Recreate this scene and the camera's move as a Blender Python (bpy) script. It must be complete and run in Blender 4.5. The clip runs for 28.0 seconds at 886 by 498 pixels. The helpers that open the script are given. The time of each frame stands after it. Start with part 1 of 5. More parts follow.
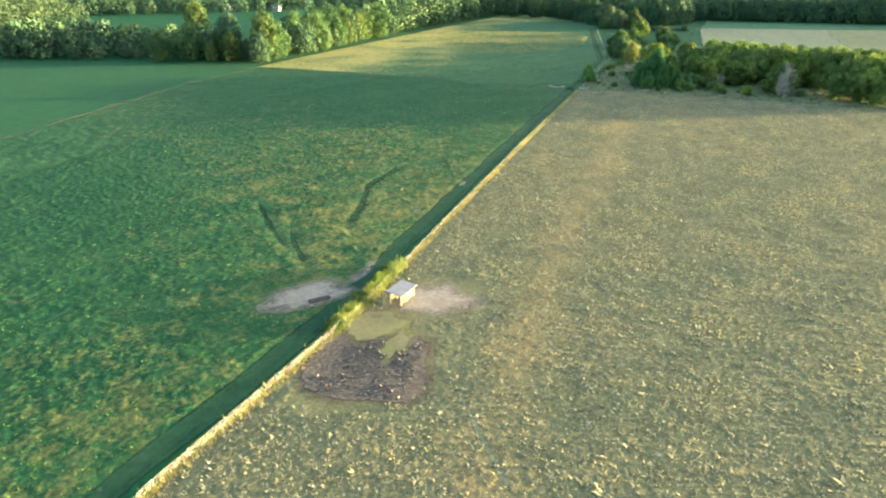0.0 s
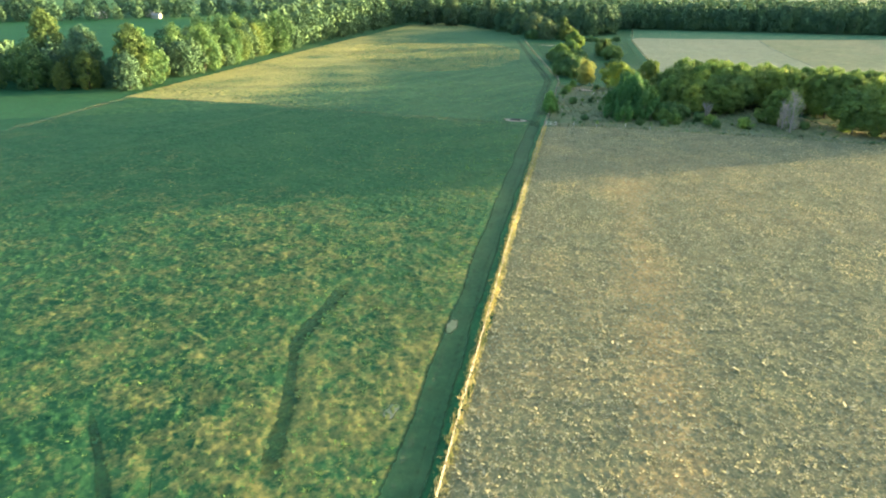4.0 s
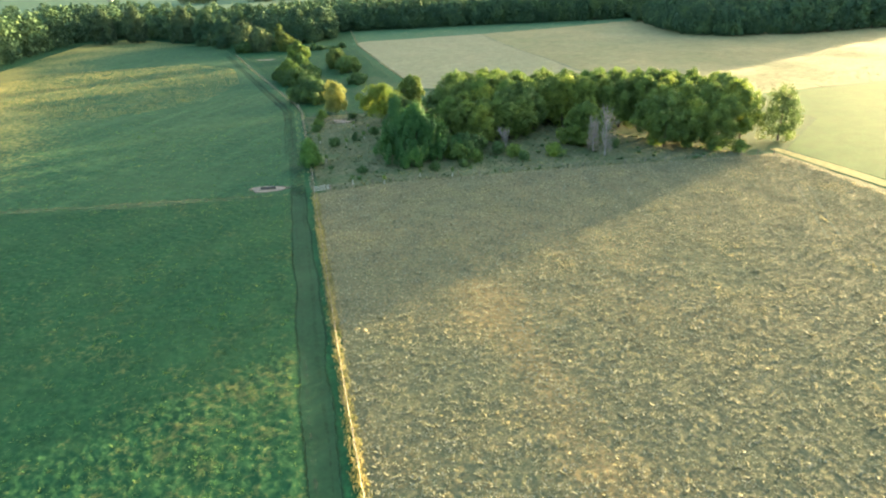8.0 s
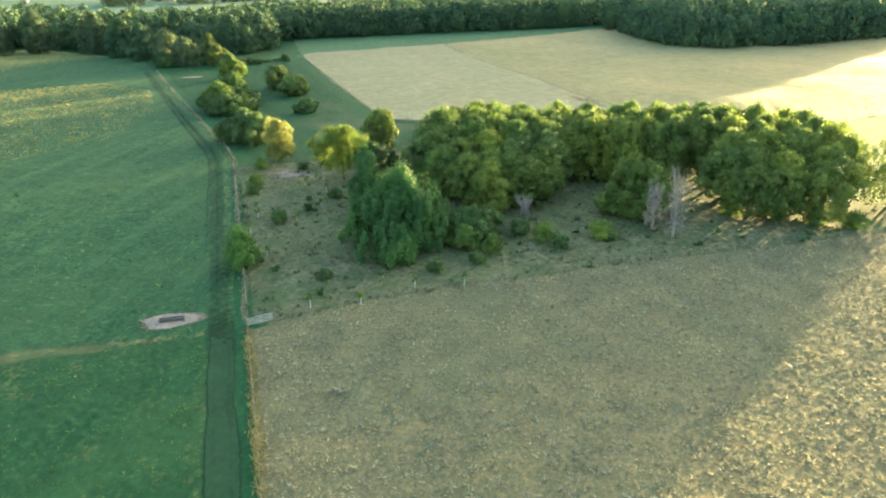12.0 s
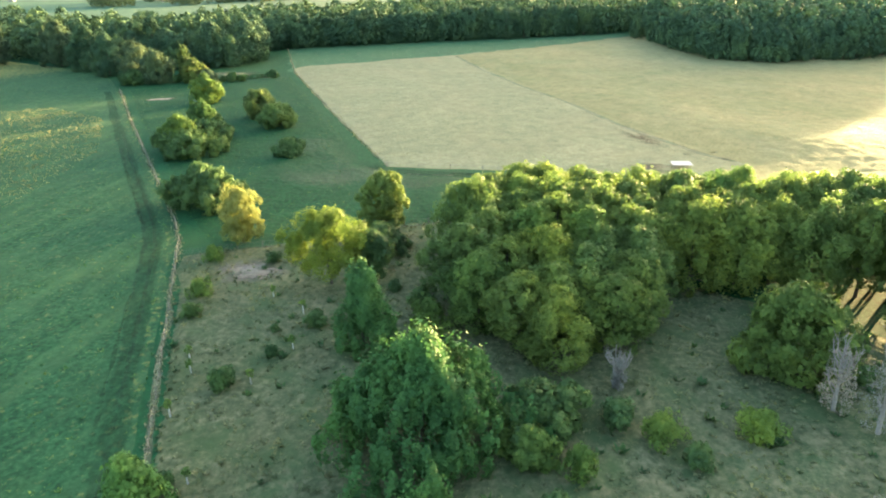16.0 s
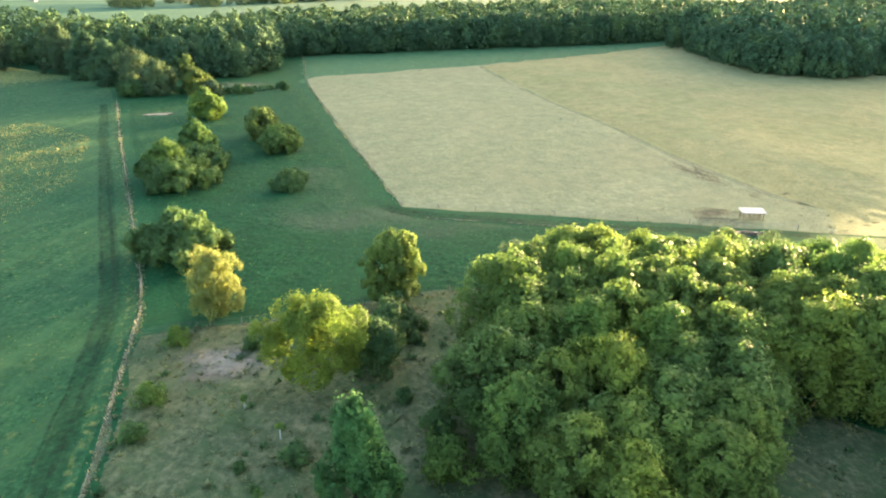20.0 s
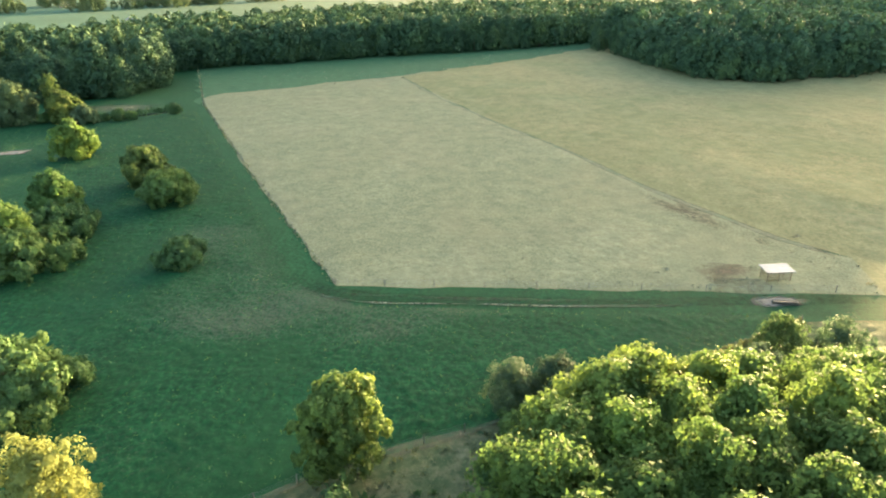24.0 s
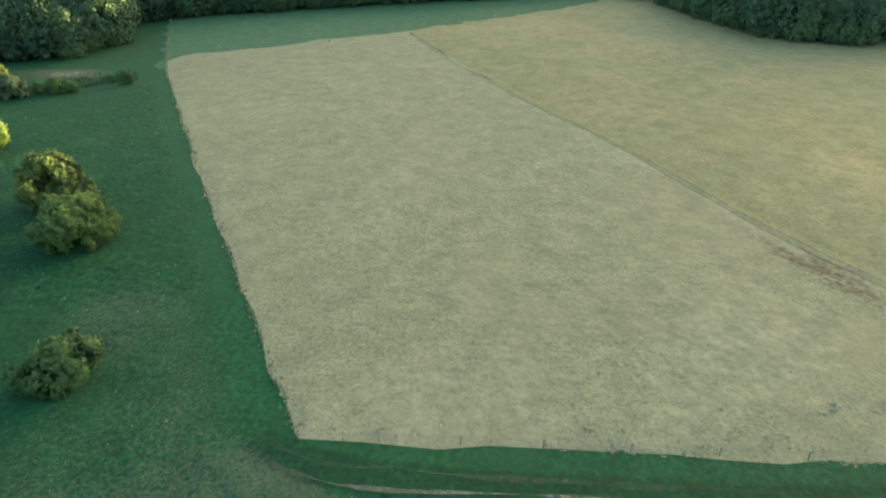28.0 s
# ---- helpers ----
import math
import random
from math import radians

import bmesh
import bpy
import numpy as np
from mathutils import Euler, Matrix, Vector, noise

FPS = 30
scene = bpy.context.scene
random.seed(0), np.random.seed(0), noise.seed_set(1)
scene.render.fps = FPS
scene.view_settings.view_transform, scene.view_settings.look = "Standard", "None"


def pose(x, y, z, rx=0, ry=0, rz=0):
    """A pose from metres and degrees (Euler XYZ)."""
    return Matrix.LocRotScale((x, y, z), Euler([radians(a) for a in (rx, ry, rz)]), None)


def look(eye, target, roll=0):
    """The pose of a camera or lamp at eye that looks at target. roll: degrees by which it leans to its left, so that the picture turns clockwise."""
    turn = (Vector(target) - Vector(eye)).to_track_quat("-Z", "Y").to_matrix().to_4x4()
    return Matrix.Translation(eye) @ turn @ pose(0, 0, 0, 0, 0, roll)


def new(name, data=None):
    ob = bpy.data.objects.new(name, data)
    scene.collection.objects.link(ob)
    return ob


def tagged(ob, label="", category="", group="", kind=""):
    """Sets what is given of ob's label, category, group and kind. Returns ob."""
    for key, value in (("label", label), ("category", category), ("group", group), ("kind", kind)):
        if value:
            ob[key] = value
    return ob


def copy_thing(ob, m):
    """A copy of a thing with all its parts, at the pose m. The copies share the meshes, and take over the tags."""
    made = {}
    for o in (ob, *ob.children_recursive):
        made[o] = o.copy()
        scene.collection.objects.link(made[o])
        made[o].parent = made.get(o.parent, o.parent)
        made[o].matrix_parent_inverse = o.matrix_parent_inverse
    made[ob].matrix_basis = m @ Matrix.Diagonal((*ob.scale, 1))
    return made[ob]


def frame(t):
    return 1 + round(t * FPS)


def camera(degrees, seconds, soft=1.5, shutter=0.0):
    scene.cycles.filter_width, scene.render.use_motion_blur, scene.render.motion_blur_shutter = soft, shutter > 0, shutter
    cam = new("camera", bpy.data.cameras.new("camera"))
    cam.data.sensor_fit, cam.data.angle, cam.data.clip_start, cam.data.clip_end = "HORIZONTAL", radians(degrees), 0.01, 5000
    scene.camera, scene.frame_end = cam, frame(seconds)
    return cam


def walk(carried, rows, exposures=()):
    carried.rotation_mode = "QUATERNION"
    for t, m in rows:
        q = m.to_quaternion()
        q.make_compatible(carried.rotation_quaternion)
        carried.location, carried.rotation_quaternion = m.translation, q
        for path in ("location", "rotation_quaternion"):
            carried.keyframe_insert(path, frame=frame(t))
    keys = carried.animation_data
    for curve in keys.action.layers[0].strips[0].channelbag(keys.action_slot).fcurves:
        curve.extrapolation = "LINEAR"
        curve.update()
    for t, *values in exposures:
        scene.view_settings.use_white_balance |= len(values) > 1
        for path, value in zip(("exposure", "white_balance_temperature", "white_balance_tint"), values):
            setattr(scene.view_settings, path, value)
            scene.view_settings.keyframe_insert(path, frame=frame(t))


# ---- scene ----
cam = camera(67.9, 28.0, soft=2.0)
EXPOSE = 3.95
LIGHTNESS = [(0, -0.1, 6450, 1), (3, -0.1, 6450, 1), (5, -0.04, 6450, 1), (8, -0.1, 6800, 3), (12, 0.14, 7000, 4), (17, 0.26, 7000, 4), (20, 0.22, 7000, 4), (23, 0.02, 6900, 4), (25, -0.2, 6900, 4), (28, -0.36, 6900, 4)]
PATH = [
    (0, (-1.252, -0.06, 43.364), (0.002, 1.281, 42.571), 0.2),
    (0.5, (3.668, 6.65, 43.351), (4.917, 7.994, 42.556), 0.5),
    (1, (8.607, 13.282, 43.383), (9.851, 14.634, 42.593), 0.4),
    (1.5, (13.136, 19.604, 43.356), (14.377, 20.958, 42.564), 0.7),
    (2, (17.336, 25.676, 43.286), (18.574, 27.028, 42.488), 1.3),
    (2.5, (21.653, 31.844, 43.264), (22.888, 33.2, 42.468), 1.5),
    (4.5, (38.989, 56.609, 43.242), (40.516, 57.638, 42.462), 0.3),
    (5, (43.986, 62.51, 43.284), (45.561, 63.465, 42.504), -0.1),
    (5.5, (49.566, 68.012, 43.331), (51.149, 68.952, 42.551), -0.2),
    (6, (55.762, 73.062, 43.385), (57.449, 73.798, 42.602), -1.0),
    (6.5, (62.576, 77.725, 43.453), (64.334, 78.259, 42.662), -1.1),
    (7, (70.084, 82.112, 43.541), (71.857, 82.587, 42.747), -1.4),
    (7.5, (78.117, 86.303, 43.639), (79.894, 86.765, 42.846), -1.2),
    (8, (86.089, 90.226, 43.677), (87.869, 90.679, 42.887), -1.3),
    (8.5, (93.482, 93.514, 43.632), (95.262, 93.971, 42.843), -1.1),
    (9, (100.198, 96.327, 43.551), (101.977, 96.787, 42.762), -0.9),
    (9.5, (106.474, 98.949, 43.467), (108.253, 99.412, 42.679), -0.7),
    (10, (112.659, 101.56, 43.369), (114.438, 102.026, 42.581), -0.4),
    (10.5, (118.963, 104.237, 43.249), (120.741, 104.706, 42.462), -0.3),
    (11, (125.506, 106.897, 43.125), (127.284, 107.371, 42.34), -0.2),
    (11.5, (132.124, 109.46, 42.996), (133.904, 109.927, 42.212), -0.2),
    (12, (138.879, 111.946, 42.942), (140.694, 112.245, 42.156), -0.6),
    (12.5, (145.465, 114.072, 43.005), (147.283, 114.352, 42.22), -0.7),
    (14.5, (169.577, 120.254, 43.777), (171.393, 120.542, 42.989), -0.5),
    (15, (175.714, 121.745, 43.935), (177.529, 122.037, 43.148), -0.4),
    (15.5, (181.796, 123.217, 44.05), (183.61, 123.514, 43.262), -0.4),
    (16, (187.919, 124.611, 44.111), (189.732, 124.914, 43.323), -0.4),
    (16.5, (194.219, 125.926, 44.166), (196.029, 126.236, 43.375), -0.6),
    (17, (200.837, 127.364, 44.322), (202.648, 127.68, 43.534), -0.5),
    (17.5, (206.145, 128.401, 44.488), (207.953, 128.73, 43.699), -0.5),
    (18, (209.477, 129.027, 44.71), (211.285, 129.368, 43.926), -0.3),
    (18.5, (210.601, 129.177, 44.841), (212.407, 129.524, 44.057), -0.2),
    (19, (210.82, 129.119, 44.905), (212.626, 129.469, 44.121), -0.1),
    (19.5, (211.524, 129.237, 44.975), (213.33, 129.591, 44.191), -0.0),
    (20, (213.189, 129.756, 45.024), (214.994, 130.114, 44.241), 0.0),
    (20.5, (215.655, 130.579, 45.026), (217.46, 130.942, 44.243), 0.0),
    (22.5, (230.692, 136.04, 45.279), (232.492, 136.424, 44.497), 0.2),
    (23, (235.774, 137.652, 45.338), (237.6, 137.871, 44.554), -0.2),
    (23.5, (241.281, 139.403, 45.291), (243.117, 139.519, 44.507), -0.4),
    (24, (246.471, 140.844, 45.185), (248.308, 140.954, 44.401), -0.2),
    (24.5, (251.69, 142.066, 45.174), (253.527, 142.176, 44.39), -0.2),
    (25, (257.049, 143.091, 45.18), (258.886, 143.204, 44.397), -0.1),
    (25.5, (262.068, 143.894, 45.169), (263.905, 144.009, 44.385), -0.1),
    (26, (267.165, 144.606, 45.157), (269.001, 144.725, 44.372), 0.0),
    (26.5, (272.949, 145.207, 45.146), (274.785, 145.329, 44.364), 0.1),
    (27, (278.927, 145.736, 45.084), (280.763, 145.862, 44.302), 0.1),
    (27.5, (285.146, 146.039, 45.019), (286.982, 146.168, 44.238), 0.1),
    (27.6, (286.467, 146.073, 45.013), (288.304, 146.202, 44.232), 0.2),
    (27.7, (287.788, 146.107, 45.007), (289.601, 146.234, 44.171), 0.2),
    (27.8, (289.109, 146.141, 45.001), (290.874, 146.265, 44.068), 0.2),
    (27.9, (290.43, 146.175, 44.995), (292.192, 146.299, 44.056), 0.2),
    (28, (291.751, 146.209, 44.989), (293.513, 146.333, 44.05), 0.3),
]
walk(cam, [(t, look(eye, target, roll)) for t, eye, target, roll in PATH],
     exposures=[(t, EXPOSE + stops, kelvin, tint) for t, stops, kelvin, tint in LIGHTNESS])

# ---- light: a sun just above the woods, and a clear evening sky ----
SUN_AZ, SUN_EL = radians(-34.8), radians(3.15)
sun_dir = Vector((math.cos(SUN_AZ) * math.cos(SUN_EL), math.sin(SUN_AZ) * math.cos(SUN_EL), math.sin(SUN_EL)))
sun = new("sun", bpy.data.lights.new("sun", "SUN"))
sun.data.energy, sun.data.angle, sun.data.color = 3.9, radians(0.6), (1.0, 0.73, 0.37)
sun.matrix_world = look(tuple(sun_dir * 500), (0, 0, 0))
world = bpy.data.worlds.new("world")
scene.world = world
world.use_nodes = True
wn = world.node_tree.nodes
sky = wn.new("ShaderNodeTexSky")
sky.sky_type, sky.sun_disc = "NISHITA", False
sky.sun_elevation, sky.sun_rotation = radians(9.0), radians(90) - SUN_AZ
sky.air_density, sky.dust_density = 1.0, 2.5
world.node_tree.links.new(sky.outputs[0], wn["Background"].inputs[0])
wn["Background"].inputs[1].default_value = 0.07


# ---- materials ----
def material(name):
    m = bpy.data.materials.new(name)
    m.use_nodes = True
    return m, m.node_tree.nodes, m.node_tree.links, m.node_tree.nodes["Principled BSDF"]


def noise_node(n, l, scale, detail=3.0, source=None, rough=0.6):
    t = n.new("ShaderNodeTexNoise")
    t.inputs["Scale"].default_value, t.inputs["Detail"].default_value = scale, detail
    t.inputs["Roughness"].default_value = rough
    if source is not None:
        l.new(source, t.inputs["Vector"])
    return t


def ramp(n, l, source, stops):
    r = n.new("ShaderNodeValToRGB")
    while len(r.color_ramp.elements) < len(stops):
        r.color_ramp.elements.new(0.5)
    for e, (p, c) in zip(r.color_ramp.elements, stops):
        e.position, e.color = p, (*c, 1.0)
    l.new(source, r.inputs[0])
    return r


def mixed(n, l, fac, a, b, kind="MIX"):
    m = n.new("ShaderNodeMix")
    m.data_type, m.blend_type = "RGBA", kind
    for sock, v in ((m.inputs[0], fac), (m.inputs[6], a), (m.inputs[7], b)):
        if hasattr(v, "is_linked"):
            l.new(v, sock)
        elif isinstance(v, tuple):
            sock.default_value = (*v, 1.0)
        else:
            sock.default_value = v
    return m.outputs[2]


def ground_material(name, dark, mid, light, patch, coarse=0.03, fine=1.2, patchiness=0.6, bump=0.25, streak=None, soft=False, dry=None, tufty=0.7):
    """Grassland: fine tufted grain, broad stains, and patches of another growth."""
    m, n, l, b = material(name)
    pos = n.new("ShaderNodeNewGeometry").outputs["Position"]
    grain = noise_node(n, l, fine, 5.0, pos, 0.7)
    tone = ramp(n, l, grain.outputs[0], [(0.3, dark), (0.5, mid), (0.68, light)])
    broad = noise_node(n, l, coarse, 4.0, pos, 0.65)
    where = ramp(n, l, broad.outputs[0], [(0.45, (0, 0, 0)), (0.62, (patchiness,) * 3)])
    col = mixed(n, l, where.outputs[0], tone.outputs[0], patch)
    if streak:
        turn, along, across, colour = streak
        mp = n.new("ShaderNodeMapping")
        mp.inputs["Rotation"].default_value = (0, 0, radians(-turn))
        mp.inputs["Scale"].default_value = (along, across, 1.0)
        l.new(pos, mp.inputs["Vector"])
        st = noise_node(n, l, 1.0, 3.0, mp.outputs[0])
        sw = ramp(n, l, st.outputs[0], [(0.5, (0, 0, 0)), (0.65, (0.55,) * 3)])
        col = mixed(n, l, sw.outputs[0], col, colour)
    if dry:
        # mixes in the dry colour in tufts: dried sward, on the mown field sunlight too
        how = n.new("ShaderNodeAttribute")
        how.attribute_name = "dry"
        tuft = noise_node(n, l, tufty, 4.0, pos, 0.7)
        add = n.new("ShaderNodeMath")
        add.operation = "MULTIPLY_ADD"
        add.inputs[1].default_value = 0.6
        l.new(how.outputs["Fac"], add.inputs[0])
        l.new(tuft.outputs[0], add.inputs[2])
        dried = n.new("ShaderNodeMapRange")
        dried.inputs[1].default_value, dried.inputs[2].default_value = 0.52, 0.85
        l.new(add.outputs[0], dried.inputs[0])
        col = mixed(n, l, dried.outputs[0], col, dry)
    mid_n = noise_node(n, l, 0.22, 3.0, pos)
    shade = ramp(n, l, mid_n.outputs[0], [(0.35, (0.86, 0.87, 0.86)), (0.65, (1.1, 1.09, 1.07))])
    col = mixed(n, l, 1.0, col, shade.outputs[0], "MULTIPLY")
    l.new(col, b.inputs["Base Color"])
    b.inputs["Roughness"].default_value = 0.95
    b.inputs["Specular IOR Level"].default_value = 0.15
    bp = n.new("ShaderNodeBump")
    bp.inputs["Strength"].default_value, bp.inputs["Distance"].default_value = bump, 0.35
    l.new(grain.outputs[0], bp.inputs["Height"])
    l.new(bp.outputs[0], b.inputs["Normal"])
    if soft:
        # worn ground thins out raggedly towards its edge
        fade = n.new("ShaderNodeAttribute")
        fade.attribute_name = "fade"
        rag = noise_node(n, l, 0.9, 4.0, pos, 0.7)
        twice = n.new("ShaderNodeMath")
        twice.operation = "MULTIPLY_ADD"
        twice.inputs[1].default_value = 1.5
        l.new(fade.outputs["Fac"], twice.inputs[0])
        l.new(rag.outputs[0], twice.inputs[2])
        edge = n.new("ShaderNodeMapRange")
        edge.inputs[1].default_value, edge.inputs[2].default_value = 0.62, 1.3
        l.new(twice.outputs[0], edge.inputs[0])
        l.new(edge.outputs[0], b.inputs["Alpha"])
    return m


def leaf_material(name, stops, scale=0.9, translucent=0.5, rough=0.6):
    """Foliage and blades: colour by a small noise in place, and from plant to plant."""
    m, n, l, b = material(name)
    pos = n.new("ShaderNodeNewGeometry").outputs["Position"]
    nz = noise_node(n, l, scale, 3.0, pos, 0.7)
    tone = ramp(n, l, nz.outputs[0], stops)
    info = n.new("ShaderNodeObjectInfo")
    vary = ramp(n, l, info.outputs["Random"], [(0.0, (0.8, 0.86, 0.8)), (0.5, (1.0, 1.0, 1.0)), (1.0, (1.22, 1.12, 0.95))])
    col = mixed(n, l, 1.0, tone.outputs[0], vary.outputs[0], "MULTIPLY")
    kinds = noise_node(n, l, 0.11, 1.0, pos, 0.5)
    kin = ramp(n, l, kinds.outputs[0], [(0.3, (0.68, 0.74, 0.78)), (0.5, (1.0, 1.0, 1.0)), (0.7, (1.35, 1.22, 1.0))])
    col = mixed(n, l, 1.0, col, kin.outputs[0], "MULTIPLY")
    l.new(col, b.inputs["Base Color"])
    b.inputs["Roughness"].default_value = rough
    b.inputs["Specular IOR Level"].default_value = 0.12
    tr = n.new("ShaderNodeBsdfTranslucent")
    l.new(col, tr.inputs["Color"])
    mx = n.new("ShaderNodeMixShader")
    mx.inputs[0].default_value = translucent
    l.new(b.outputs[0], mx.inputs[1])
    l.new(tr.outputs[0], mx.inputs[2])
    l.new(mx.outputs[0], n["Material Output"].inputs["Surface"])
    return m


def plain_material(name, a, b2, scale=4.0, rough=0.7, metal=0.0, bump=0.15):
    m, n, l, b = material(name)
    pos = n.new("ShaderNodeTexCoord").outputs["Object"]
    nz = noise_node(n, l, scale, 5.0, pos, 0.65)
    tone = ramp(n, l, nz.outputs[0], [(0.35, a), (0.65, b2)])
    l.new(tone.outputs[0], b.inputs["Base Color"])
    b.inputs["Roughness"].default_value, b.inputs["Metallic"].default_value = rough, metal
    bp = n.new("ShaderNodeBump")
    bp.inputs["Strength"].default_value, bp.inputs["Distance"].default_value = bump, 0.03
    l.new(nz.outputs[0], bp.inputs["Height"])
    l.new(bp.outputs[0], b.inputs["Normal"])
    return m


M_GROUND = ground_material("meadow_ground", (0.005, 0.032, 0.013), (0.009, 0.061, 0.024), (0.018, 0.101, 0.038), (0.014, 0.066, 0.025), 0.04, 1.4, 0.6)
M_MEADOW = ground_material("lane_meadow", (0.004, 0.028, 0.01), (0.007, 0.053, 0.02), (0.015, 0.087, 0.031), (0.011, 0.057, 0.021), 0.04, 1.4, 0.6, dry=(0.069, 0.088, 0.059), tufty=2.4)
M_SIDE = ground_material("side_grass", (0.008, 0.059, 0.018), (0.014, 0.082, 0.023), (0.02, 0.103, 0.027), (0.028, 0.101, 0.029), 0.035, 1.3, 0.5, 0.15)
M_LEFT = ground_material("lush_grass", (0.005, 0.041, 0.017), (0.013, 0.061, 0.024), (0.027, 0.088, 0.032), (0.028, 0.08, 0.03), 0.05, 1.3, 0.5, dry=(0.132, 0.13, 0.044), tufty=1.3)
# its dry colour holds yellow sunlight on the far meadow besides dried grass
M_MOWN = ground_material("short_grass", (0.008, 0.034, 0.016), (0.017, 0.068, 0.029), (0.038, 0.112, 0.047), (0.038, 0.091, 0.039), 0.035, 1.3, 0.5, 0.15, (27, 0.02, 0.25, (0.043, 0.103, 0.045)), dry=(0.276, 0.243, 0.077))
M_HAY = ground_material("dry_hay_meadow", (0.12, 0.14, 0.055), (0.19, 0.2, 0.08), (0.26, 0.25, 0.105), (0.13, 0.18, 0.07), 0.03, 1.0, 0.5)
M_STUBBLE = ground_material("grazed_dry_pasture", (0.056, 0.075, 0.042), (0.109, 0.111, 0.061), (0.199, 0.175, 0.102), (0.078, 0.099, 0.055), 0.045, 2.3, 0.45, 0.3, dry=(0.252, 0.184, 0.085), tufty=1.4)
M_PASTURE = ground_material("pale_pasture", (0.108, 0.118, 0.068), (0.18, 0.187, 0.112), (0.237, 0.241, 0.148), (0.204, 0.195, 0.12), 0.04, 2.3, 0.5, 0.22, dry=(0.255, 0.261, 0.163))
M_ROUGH = ground_material("rough_pasture", (0.125, 0.132, 0.065), (0.176, 0.172, 0.086), (0.224, 0.211, 0.112), (0.146, 0.161, 0.077), 0.03, 1.4, 0.7, 0.2, (-25, 0.012, 0.08, (0.172, 0.181, 0.095)), dry=(0.241, 0.211, 0.112))
M_BRUSH = ground_material("dry_brush_ground", (0.038, 0.054, 0.026), (0.085, 0.1, 0.052), (0.165, 0.16, 0.095), (0.042, 0.078, 0.032), 0.13, 1.1, 0.75, 0.3, dry=(0.2, 0.18, 0.11))
M_TRACK = ground_material("track_grass", (0.008, 0.036, 0.018), (0.012, 0.048, 0.023), (0.019, 0.064, 0.029), (0.023, 0.061, 0.03), 0.08, 1.2, 0.5, 0.15, soft=True)
M_RUT = ground_material("worn_wheel_rut", (0.075, 0.095, 0.068), (0.12, 0.135, 0.1), (0.17, 0.18, 0.14), (0.06, 0.1, 0.055), 0.12, 1.6, 0.9, 0.1, soft=True)
M_BARE = ground_material("bare_trodden_soil", (0.17, 0.149, 0.128), (0.225, 0.197, 0.17), (0.285, 0.255, 0.225), (0.196, 0.157, 0.128), 0.2, 1.5, 0.6, 0.2, soft=True)
M_MUD = ground_material("dark_poached_mud", (0.035, 0.03, 0.03), (0.07, 0.06, 0.055), (0.16, 0.15, 0.13), (0.10, 0.08, 0.07), 0.15, 2.2, 0.5, 0.5, soft=True)
M_SILT = ground_material("brown_dried_silt", (0.112, 0.101, 0.06), (0.14, 0.13, 0.075), (0.168, 0.158, 0.09), (0.154, 0.158, 0.06), 0.2, 1.2, 0.6, 0.15, soft=True)
M_WORN = ground_material("worn_brown_grass", (0.10, 0.11, 0.07), (0.15, 0.155, 0.10), (0.21, 0.20, 0.13), (0.10, 0.14, 0.08), 0.15, 1.4, 0.6, 0.2, soft=True)
M_RED = ground_material("reddish_trodden_soil", (0.12, 0.09, 0.065), (0.16, 0.12, 0.085), (0.2, 0.15, 0.105), (0.15, 0.13, 0.08), 0.2, 1.4, 0.6, 0.15, soft=True)
M_HEAD = ground_material("headland_grass", (0.026, 0.078, 0.04), (0.04, 0.106, 0.054), (0.056, 0.13, 0.064), (0.045, 0.11, 0.052), 0.03, 1.2, 0.5, 0.15)
M_STRAW = ground_material("straw_swath", (0.22, 0.20, 0.10), (0.32, 0.285, 0.14), (0.42, 0.37, 0.20), (0.30, 0.26, 0.12), 0.1, 1.8, 0.6, 0.1, soft=True)
M_DARKRUT = ground_material("dark_wheel_rut", (0.01, 0.034, 0.019), (0.017, 0.049, 0.025), (0.025, 0.064, 0.032), (0.034, 0.068, 0.034), 0.12, 1.6, 0.6, 0.1, soft=True)
# the bluish haze of the distance is mixed into this base colour
M_FAR = ground_material("far_pale_field", (0.022, 0.078, 0.05), (0.036, 0.103, 0.064), (0.053, 0.127, 0.075), (0.028, 0.085, 0.048), 0.008, 0.1, 0.6, 0.1)

L_GREEN = leaf_material("leaf_green", [(0.25, (0.067, 0.127, 0.046)), (0.5, (0.112, 0.197, 0.059)), (0.75, (0.169, 0.259, 0.075))])
L_GROVE = leaf_material("leaf_grove", [(0.25, (0.086, 0.14, 0.048)), (0.5, (0.139, 0.211, 0.061)), (0.75, (0.204, 0.275, 0.076))], 0.9, 0.52)
L_OAK = leaf_material("leaf_oak", [(0.25, (0.066, 0.114, 0.042)), (0.5, (0.108, 0.174, 0.055)), (0.75, (0.156, 0.228, 0.07))], 0.9, 0.4)
L_DARK = leaf_material("leaf_dark", [(0.25, (0.04, 0.085, 0.04)), (0.5, (0.069, 0.135, 0.056)), (0.75, (0.106, 0.185, 0.073))], 0.9, 0.4)
L_WOOD = leaf_material("leaf_wood", [(0.25, (0.04, 0.08, 0.051)), (0.5, (0.056, 0.108, 0.063)), (0.75, (0.076, 0.134, 0.071))], 0.35, 0.1, 0.8)
L_YELLOW = leaf_material("leaf_yellow_green", [(0.25, (0.088, 0.145, 0.027)), (0.5, (0.141, 0.204, 0.041)), (0.75, (0.194, 0.255, 0.056))])
L_GOLD = leaf_material("leaf_turning_gold", [(0.25, (0.14, 0.178, 0.062)), (0.5, (0.2, 0.239, 0.087)), (0.75, (0.26, 0.296, 0.121))])
